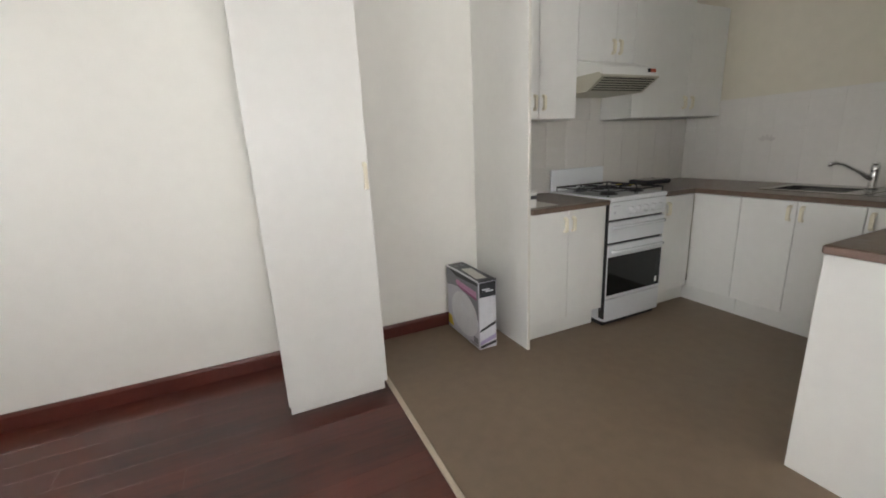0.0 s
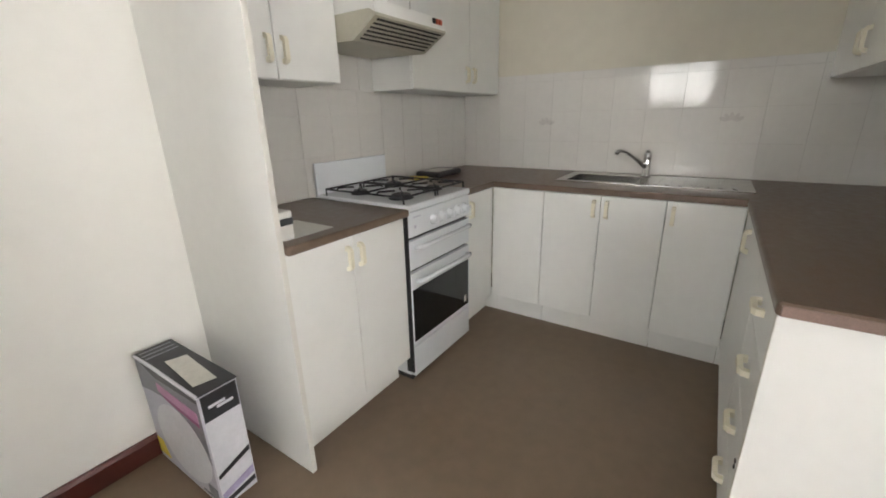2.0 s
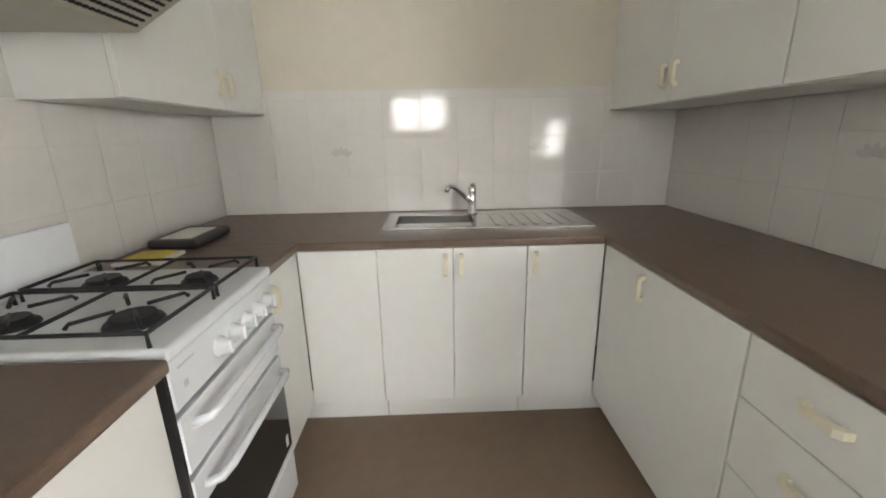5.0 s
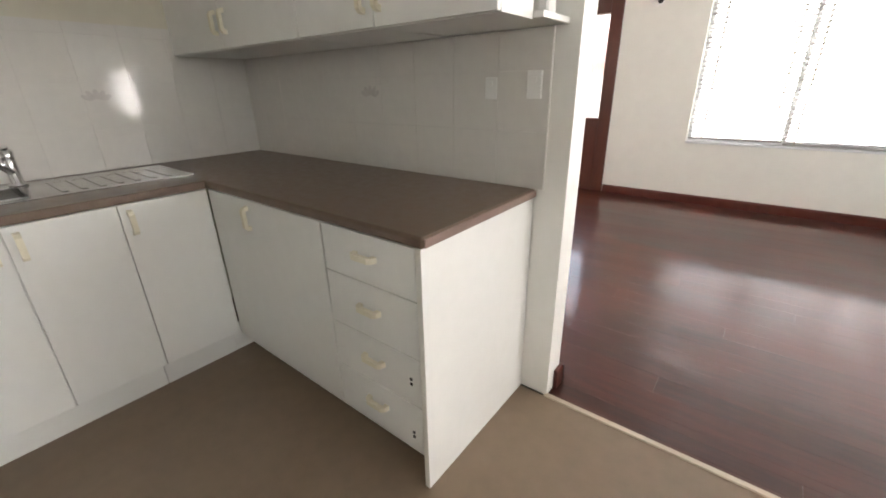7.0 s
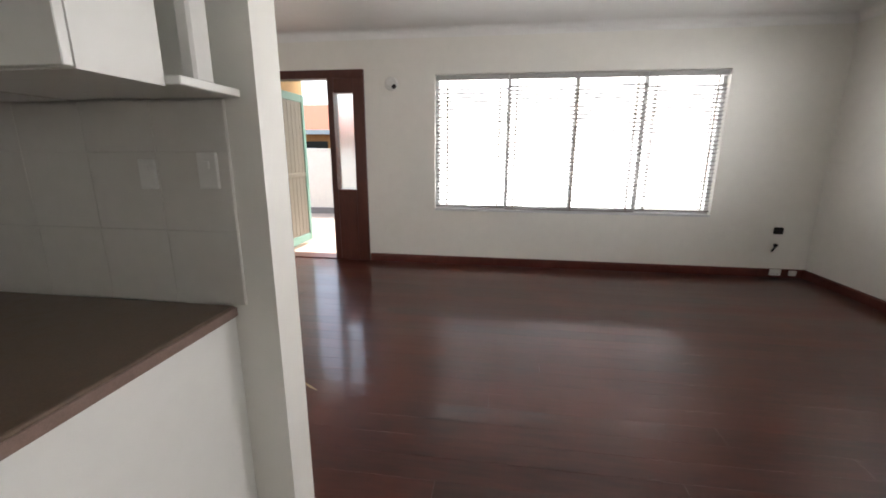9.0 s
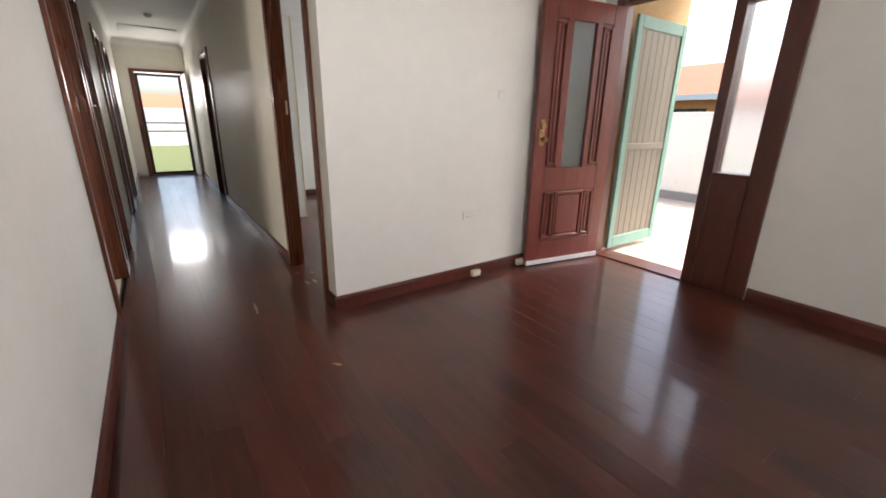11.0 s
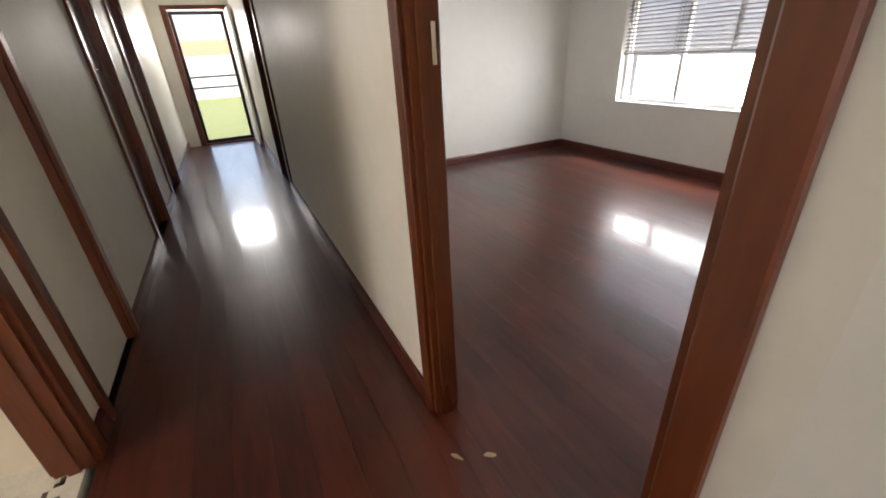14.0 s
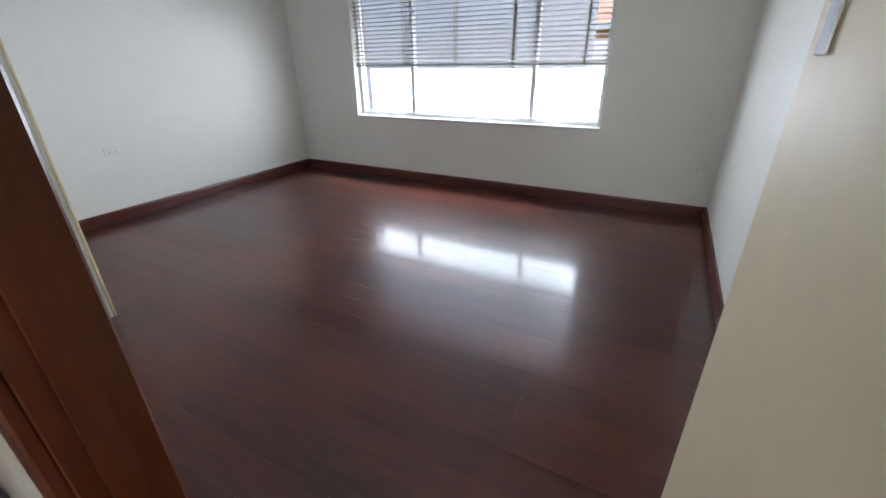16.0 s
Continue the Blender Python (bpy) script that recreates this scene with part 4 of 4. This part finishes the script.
part("print_bars", boxes(((0.9024, 2.615, 0.035), (0.9050, 2.67, 0.075)), ((0.9024, 2.612, 0.02), (0.9050, 2.72, 0.028))), CARDG, ca, "small grey print")
part("end_face", boxes(((0.909, 2.5985, 0.006), (1.031, 2.6005, 0.355))), CARDE, ca, "pale printed end")
part("end_print", boxes(((0.912, 2.5965, 0.36), (1.028, 2.6005, 0.455))), CARDK, ca, "black printed end label")
part("end_mark", boxes(((0.93, 2.5955, 0.405), (0.985, 2.5966, 0.415)), ((0.955, 2.5955, 0.392), (1.01, 2.5966, 0.402))), CARDE, ca, "white bars on the label")
part("end_stripe", prism(bmesh.new(), [(0.912, 0.125), (1.028, 0.165), (1.028, 0.185), (0.912, 0.14)], 1, 2.5962, 2.5988), CARDK, ca, "black slanted stripe")
part("end_stripe", prism(bmesh.new(), [(0.912, 0.035), (1.028, 0.065), (1.028, 0.095), (0.912, 0.06)], 1, 2.5962, 2.5988), CARDB, ca, "lilac slanted stripe")
part("end_stripe", prism(bmesh.new(), [(0.912, 0.012), (1.028, 0.030), (1.028, 0.050), (0.912, 0.030)], 1, 2.5960, 2.5988), CARDK, ca, "black slanted stripe")

# loose things on the bench
pk = thing("paper_packet", (2.50, 2.93, 0.902), "pile of manuals in clear packets", "packet")
part("booklet", boxes(((2.42, 2.84, 0.903), (2.58, 3.0, 0.915)), bev=0.003), PAPER, pk)
part("booklet", boxes(((2.44, 2.86, 0.9155), (2.56, 2.98, 0.923)), bev=0.003), CARDY, pk, "yellowed booklet")
pk = thing("plastic_packet", (2.77, 2.92, 0.902), "dark plastic wrapped packet of cables", "packet")
part("wrap", boxes(((2.63, 2.83, 0.903), (2.92, 3.02, 0.94)), bev=0.015, seg=3), CARDK, pk)
part("label", boxes(((2.66, 2.86, 0.9405), (2.86, 2.98, 0.943)), bev=0.001), PAPER, pk, "white paper label")
solid("paper_sheet", boxes(((1.23, 2.50, 0.9025), (1.44, 2.72, 0.9035))), PAPER, "loose sheet of paper on the benchtop", "paper")
bn = thing("tissue_box", (1.235, 2.60, 0.902), "white carton with black stripe on the benchtop", "box")
part("box", boxes(((1.195, 2.50, 0.904), (1.27, 2.68, 1.0)), bev=0.004), PAPER, bn)
part("stripe", boxes(((1.197, 2.4975, 0.955), (1.268, 2.5005, 0.978))), CARDK, bn)
part("stripe", boxes(((1.269, 2.502, 0.96), (1.2715, 2.678, 0.98))), CARDK, bn)


def plate(name, at, axis, out, label, w=0.115, h=0.07, rockers=2):
    """A wall plate; axis: the wall runs along x (0) or y (1)."""
    def P(a0, a1, d0, d1, z0, z1):
        return ((at[0] + a0, at[1] + out * d0, at[2] + z0), (at[0] + a1, at[1] + out * d1, at[2] + z1)) if axis == 0 else ((at[0] + out * d0, at[1] + a0, at[2] + z0), (at[0] + out * d1, at[1] + a1, at[2] + z1))
    t = thing(name, at, label, "socket" if "socket" in name else "switch")
    part("cover", boxes(P(-w / 2, w / 2, 0.0005, 0.009, -h / 2, h / 2), bev=0.003), WHITEP, t)
    for k in range(rockers):
        o = (k - (rockers - 1) / 2) * 0.04
        part("rocker", boxes(P(o - 0.008, o + 0.008, 0.009, 0.0125, 0.006, 0.024), bev=0.001), WHITEP, t)
        if "socket" in name:
            part("pin_slots", boxes(P(o - 0.009, o - 0.006, 0.0085, 0.0096, -0.02, -0.01), P(o + 0.006, o + 0.009, 0.0085, 0.0096, -0.02, -0.01)), BLACK, t)
    return t


plate("wall_socket", (XL, -1.80, 0.515), 1, -1, "white double wall socket on the living room wall")
plate("light_switch", (XL, -2.07, 1.39), 1, -1, "small white light switch near the front door", w=0.06, h=0.065, rockers=1)
plate("light_switch", (3.0, YP0, 1.43), 0, -1, "large white light switch plate by the hall", w=0.16, h=0.12, rockers=3)
plate("wall_socket", (BX1, -2.27, 0.56), 1, -1, "white double wall socket in the bedroom")
plate("wall_socket", (3.98, BY0, 0.40), 0, 1, "small white wall socket in the bedroom", w=0.07)
plate("light_switch", (1.67, YP1 + 0.009, 1.245), 0, 1, "narrow white switch plate on the tiled wall", w=0.048, h=0.075, rockers=1)
plate("light_switch", (1.50, YP1 + 0.009, 1.255), 0, 1, "white switch plate on the tiled wall", w=0.055, h=0.09, rockers=1)
solid("wall_box", boxes(((-2.20, YS + 0.0005, 0.48), (-2.12, YS + 0.03, 0.55)), bev=0.004), BLACK, "small black outlet on the wall", "outlet")
cs = thing("cable_stub", (-2.15, YS + 0.001, 0.33), "short black cable stub sticking out of the wall", "cable")
part("cable", tube(bmesh.new(), [(-2.15, YS + 0.001, 0.36), (-2.15, YS + 0.03, 0.355), (-2.14, YS + 0.035, 0.33), (-2.12, YS + 0.03, 0.29)], 0.009, 8), BLACK, cs)
part("plug", boxes(((-2.165, YS + 0.018, 0.345), (-2.135, YS + 0.045, 0.375)), bev=0.004), BLACK, cs)
solid("phone_socket", boxes(((-2.40, YS + 0.019, 0.03), (-2.33, YS + 0.045, 0.085)), bev=0.005), WHITEP, "small white phone socket on the skirting", "socket")
plate("wall_socket", (-2.2, YS + 0.018, 0.06), 0, 1, "white socket low on the skirting")
for y in (-1.86, -2.36):
    solid("door_stopper", boxes(((XL - 0.06, y - 0.04, 0.012), (XL - 0.019, y + 0.04, 0.062)), bev=0.006), CREAMP, "small cream socket block on the skirting", "socket block")
dl = thing("doorbell_chime", (2.03, YS, 2.05), "round white doorbell cover with a dark hole", "doorbell")
part("ring", tube(bmesh.new(), [(2.03, YS + 0.001, 2.05), (2.03, YS + 0.02, 2.05), (2.03, YS + 0.03, 2.05)], [0.075, 0.075, 0.06], 20), WHITEP, dl)
part("centre", tube(bmesh.new(), [(2.035, YS + 0.03, 2.055), (2.035, YS + 0.05, 2.055)], [0.036, 0.030], 14), WHITEP, dl)
part("opening", tube(bmesh.new(), [(1.997, YS + 0.028, 2.02), (1.997, YS + 0.040, 2.02)], [0.027, 0.024], 12), BLACK, dl, "dark hole in the cover")
sm = thing("ceiling_lamp", (9.2, -0.15, H - 0.05), "small white batten lamp holder on the hall ceiling", "lamp")
part("holder", tube(bmesh.new(), [(9.2, -0.15, H - 0.0005), (9.2, -0.15, H - 0.02), (9.2, -0.15, H - 0.05)], [0.05, 0.045, 0.025], 14), WHITEP, sm)
# hatch lines of the hall ceiling
struct("trim_hatch", boxes(((10.2, -0.55, H - 0.018), (10.9, 0.25, H - 0.0005)), bev=0.004), CEIL, "white ceiling hatch panel")

# bedroom wardrobe
wd = thing("wardrobe", (7.32, -1.09, 0), "white built-in bedroom wardrobe", "wardrobe")
part("body", boxes(((6.60, -1.385, 0.0), (BX1 - 0.002, BY1 - 0.001, 2.3))), LAM, wd)
part("edge_trim", boxes(((6.593, -1.397, 0.0), (6.604, -1.386, 2.3)), bev=0.002), YEDGE, wd, "yellowed edge strip")

# ---- tiles ----
def tile_wall(parent_name, axis, c, out, spans, label):
    root = struct(parent_name, boxes(*[((a, c - 0.0, z0), (b, c + out * 0.0055, z1)) if axis == 0 else ((c, a, z0), (c + out * 0.0055, b, z1)) for a, b, z0, z1 in spans]), GROUT, label)
    cache = {}
    for a, b, z0, z1 in spans:
        u = a
        while u < b - 0.01:
            w = min(0.2, b - u)
            z = z0
            while z < z1 - 0.01:
                h = min(0.2, z1 - z)
                key = (round(w, 3), round(h, 3))
                if key not in cache:
                    lo, hi = ((0.0006, 0, 0.0006), (w - 0.0006, out * 0.0035, h - 0.0006)) if axis == 0 else ((0, 0.0006, 0.0006), (out * 0.0035, w - 0.0006, h - 0.0006))
                    cache[key] = link("tile", boxes((lo, hi), bev=0.0009), TILE)
                    o = cache[key]
                else:
                    o = new("tile", cache[key].data)
                o.parent = root
                o.location = (u, c + out * 0.005, z) if axis == 0 else (c + out * 0.005, u, z)
                o.rotation_euler = (random.gauss(0, 0.0012), random.gauss(0, 0.0012), random.gauss(0, 0.0012))
                z += 0.2
            u += 0.2
    return root


tw_e = tile_wall("wall_tiles_east", 1, XE, -1, ((YP1 + 0.012, YN - 0.012, 0.9, 1.55),), "glossy white square wall tiles above the sink")
tile_wall("wall_tiles_north", 0, YN, -1, ((1.192, XE - 0.001, 0.9, 1.428), (1.82, 2.335, 1.43, 1.60)), "glossy white square wall tiles behind the cooker")
tw_s = tile_wall("wall_tiles_south", 0, YP1, 1, ((1.445, XE - 0.001, 0.9, 1.424),), "glossy white square wall tiles on the partition")

# raised glaze motifs on a few tiles
def motif(parent, axis, c, out, u, z):
    """A spray of five leaves in low relief."""
    bm = bmesh.new()
    for k in range(5):
        t = radians(-64 + 32 * k)
        du, dz = 0.042 * math.sin(t), 0.026 * math.cos(t) - 0.012
        pts = []
        for j in range(10):
            p, q = 0.011 * math.cos(j * math.pi / 5), 0.023 * math.sin(j * math.pi / 5)
            pts.append((u + du + p * math.cos(t) + q * math.sin(t), z + dz - p * math.sin(t) + q * math.cos(t)))
        prism(bm, pts, 1 if axis == 0 else 0, c, c + out * 0.0012)
    part("tile_motif", bm, MOTIF, parent, "faint grey picture on a tile")


motif(tw_e, 1, XE - 0.0086, -1, 2.40, 1.225)
motif(tw_e, 1, XE - 0.0086, -1, 1.315, 1.235)
motif(tw_s, 0, YP1 + 0.0086, 1, 2.317, 1.23)

# dark chips of the bathroom mosaic
bm = bmesh.new()
for k in range(420):
    x, y = 4.30 + random.randint(0, 25) * 0.04, 0.48 + random.randint(0, 60) * 0.04
    if x < 5.27:
        if random.random() < 0.5:
            bx(bm, (x, y, 0.004), (x + 0.034, y + 0.016, 0.0052))
        else:
            bx(bm, (x, y, 0.004), (x + 0.016, y + 0.030, 0.0052))
chips = link("mosaic_chips", bm, MOSD)
tagged(chips, "dark chips in the bathroom mosaic", "mosaic", kind="stuff")

# scuffs on the boards of the hall
for x, y, l, a in ((4.106, -0.278, 0.206, 177), (4.365, -0.702, 0.09, 15), (4.564, -0.796, 0.05, 60), (4.613, -0.696, 0.05, 30), (1.823, -0.449, 0.146, 149), (3.192, -0.483, 0.07, 40), (4.37, -0.757, 0.099, -177)):
    bm = bmesh.new()
    pts = [(l * 0.5 * math.cos(k * math.pi / 5) * random.uniform(0.7, 1.1), 0.010 * math.sin(k * math.pi / 5) * random.uniform(0.5, 1.3)) for k in range(10)]
    prism(bm, pts, 2, 0.0004, 0.0012)
    o = solid("floor_scuff", bm, WORN, "pale worn scratch in the floor varnish", "scratch", "floor scuffs")
    o.location, o.rotation_euler = (x, y, 0), (0, 0, radians(a))

# ---- outside ----
struct("ground", boxes(((-150, -150, -0.40), (150, 150, -0.14))), GRASS, "green lawn around the house")
struct("pavement_porch", boxes(((1.9, -7.1, -0.135), (XL - 0.06, YS - 0.205, -0.03))), CONC, "pale porch floor")
struct("road", boxes(((-60, -17, -0.138), (60, -11, -0.12))), ASPH, "grey asphalt street in front of the house")


def fence(name, x0, y0, x1, y1, h, label, m):
    f = thing(name, (x0, y0, -0.14), label, "fence")
    n = max(1, int(math.hypot(x1 - x0, y1 - y0) / 0.9))
    for k in range(n):
        a, b = k / n, (k + 1) / n
        part("panel", boxes(((x0 + (x1 - x0) * a + 0.004, y0 + (y1 - y0) * a + 0.004, -0.14), (x0 + (x1 - x0) * b + 0.02, y0 + (y1 - y0) * b + 0.02, h))), m, f)
    return f


fence("back_fence", 26, -9, 26, 9, 1.55, "pale corrugated panel fence across the back yard", FENCE)
fence("side_fence", 5.2, -6.2, 13, -6.2, 2.75, "blue-grey sheet fence beside the front yard", BLUEF)
fence("front_fence", -3.0, -10.4, 2.4, -10.4, 1.0, "pale low fence along the street", FENCE)


yard = thing("garden_wall", (5.5, -7.2, -0.14), "white rendered garden wall with a grey footing", "wall")
for k in range(4):
    x = 2.6 + k * 1.6
    part("wall_panel", boxes(((x, -7.25, -0.14), (x + 1.59, -7.13, 1.34)), bev=0.004), WHITER, yard)
    part("coping", boxes(((x, -7.27, 1.341), (x + 1.59, -7.11, 1.39)), bev=0.008), WHITER, yard)
    part("footing", boxes(((x, -7.128, -0.14), (x + 1.59, -7.08, 0.10)), bev=0.006), FOOT, yard, "grey footing")
struct("pavement_yard", boxes(((XL - 0.05, -7.1, -0.135), (9.0, BY0 - 0.22, -0.034))), CONC, "pale paved yard beside the porch")


def house(x, y, w, d, h, turn, label):
    g = thing("house", (x, y, -0.14), label, "house", "neighbour houses", turn)
    part("wall", boxes(((-w / 2, -d / 2, 0), (w / 2, d / 2, h))), BRICKM, g, local=True)
    bm = bmesh.new()
    e = 0.6
    v = [bm.verts.new(p) for p in ((-w / 2 - e, -d / 2 - e, h), (w / 2 + e, -d / 2 - e, h), (w / 2 + e, d / 2 + e, h), (-w / 2 - e, d / 2 + e, h), (-w / 2 + d / 2, 0, h + 2.0), (w / 2 - d / 2, 0, h + 2.0))]
    for q in ((0, 1, 5, 4), (1, 2, 5), (2, 3, 4, 5), (3, 0, 4), (3, 2, 1, 0)):
        bm.faces.new([v[i] for i in q])
    part("roof", bm, ROOFM, g, "terracotta tiled roof", local=True)
    for a, b, c0, c1 in ((-w / 2 - e, w / 2 + e, -d / 2 - e - 0.1, -d / 2 - e), (-w / 2 - e, w / 2 + e, d / 2 + e, d / 2 + e + 0.1), (-w / 2 - e - 0.1, -w / 2 - e, -d / 2 - e, d / 2 + e), (w / 2 + e, w / 2 + e + 0.1, -d / 2 - e, d / 2 + e)):
        part("gutter", boxes(((a, c0, h - 0.22), (b, c1, h + 0.04))), WHITER, g, "white gutter and fascia", local=True)
    for k in (-1, 0, 1):
        for s in (-1, 1):
            part("window", boxes(((k * w / 3.5 - 0.8, s * (d / 2 + 0.0), 0.9), (k * w / 3.5 + 0.8, s * (d / 2 + 0.04), 2.1))), DARKGLASS, g, local=True)
    return g


house(74, -2, 22, 12, 2.4, 90, "low house with terracotta roof behind the fence")
house(12, -27, 16, 9, 2.7, 0, "low house with terracotta roof across the street")
house(-9, -28, 15, 9, 2.7, 5, "low house with terracotta roof across the street")


def tree(x, y, h, r, label):
    t = thing("tree", (x, y, -0.14), label, "tree", "garden trees")
    bm = bmesh.new()
    tube(bm, [(0, 0, 0), (0.05, 0.03, h * 0.3), (-0.05, 0.05, h * 0.6), (0.05, 0, h * 0.85)], [0.16, 0.12, 0.08, 0.03], 8)
    for k in range(7):
        a = k * 2.4
        z = h * (0.35 + 0.07 * k)
        tube(bm, [(0, 0, z), (r * 0.4 * math.cos(a), r * 0.4 * math.sin(a), z + 0.3), (r * 0.8 * math.cos(a), r * 0.8 * math.sin(a), z + 0.6)], [0.06, 0.04, 0.012], 6)
    part("trunk", bm, BARK, t, local=True)
    vs, fs = [], []
    for k in range(2600):
        c = Vector((random.gauss(0, 1), random.gauss(0, 1), random.gauss(0, 1))).normalized() * r * random.uniform(0.45, 1.0)
        c += Vector((noise.noise(c * 0.9), noise.noise(c * 0.9 + Vector((9, 0, 0))), 0)) * r * 0.35
        c.z = c.z * 0.8 + h * 0.72
        u = Vector((random.gauss(0, 1), random.gauss(0, 1), random.gauss(0, 1))).normalized()
        w = u.orthogonal().normalized()
        s = random.uniform(0.06, 0.13)
        i = len(vs)
        vs += [c - u * s, c + w * s * 0.45, c + u * s, c - w * s * 0.45]
        fs.append((i, i + 1, i + 2, i + 3))
    me = bpy.data.meshes.new("crown")
    me.from_pydata(vs, [], fs)
    me.materials.append(LEAF)
    o = new("crown", me)
    o.parent = t
    return t


tree(-10.5, -22, 5.0, 2.6, "leafy garden tree across the road")
tree(-4.2, -20.5, 4.0, 1.9, "leafy street tree across the road")

# ---- floorboards, last ----
PITCH, board_cache = 0.13, {}
rng = random.Random(4)


def boards(x0, x1, y0, y1):
    k = math.floor(y0 / PITCH)
    while k * PITCH < y1 - 0.004:
        a, b = max(y0, k * PITCH), min(y1, (k + 1) * PITCH)
        k += 1
        if b - a < 0.006:
            continue
        x = x0
        first = True
        while x < x1 - 0.001:
            L = rng.choice((1.8, 2.4, 3.0, 3.6)) * (rng.uniform(0.3, 1) if first else 1)
            L = round(L, 1)
            if x + L > x1 - 0.5:
                L = x1 - x
            first = False
            key = (round(L, 3), round(b - a, 3))
            if key not in board_cache:
                board_cache[key] = link("floorboard", boxes(((0, 0.0002, -0.02), (L - 0.0004, b - a - 0.0002, 0)), bev=0.0004), JARRAH)
                o = board_cache[key]
            else:
                o = new("floorboard", board_cache[key].data)
            o.parent = floor
            o.location = (x, a, 0)
            x += L


boards(XW, XL, YS, YP0)
boards(XW, XP, YP0, 0.54)
boards(XW, 0.262, 0.54, YN)
boards(XL, XEND, YH, YP0)
boards(BX0, BX1, BY0, BY1)
boards(3.98, 4.83, BY1, YH)
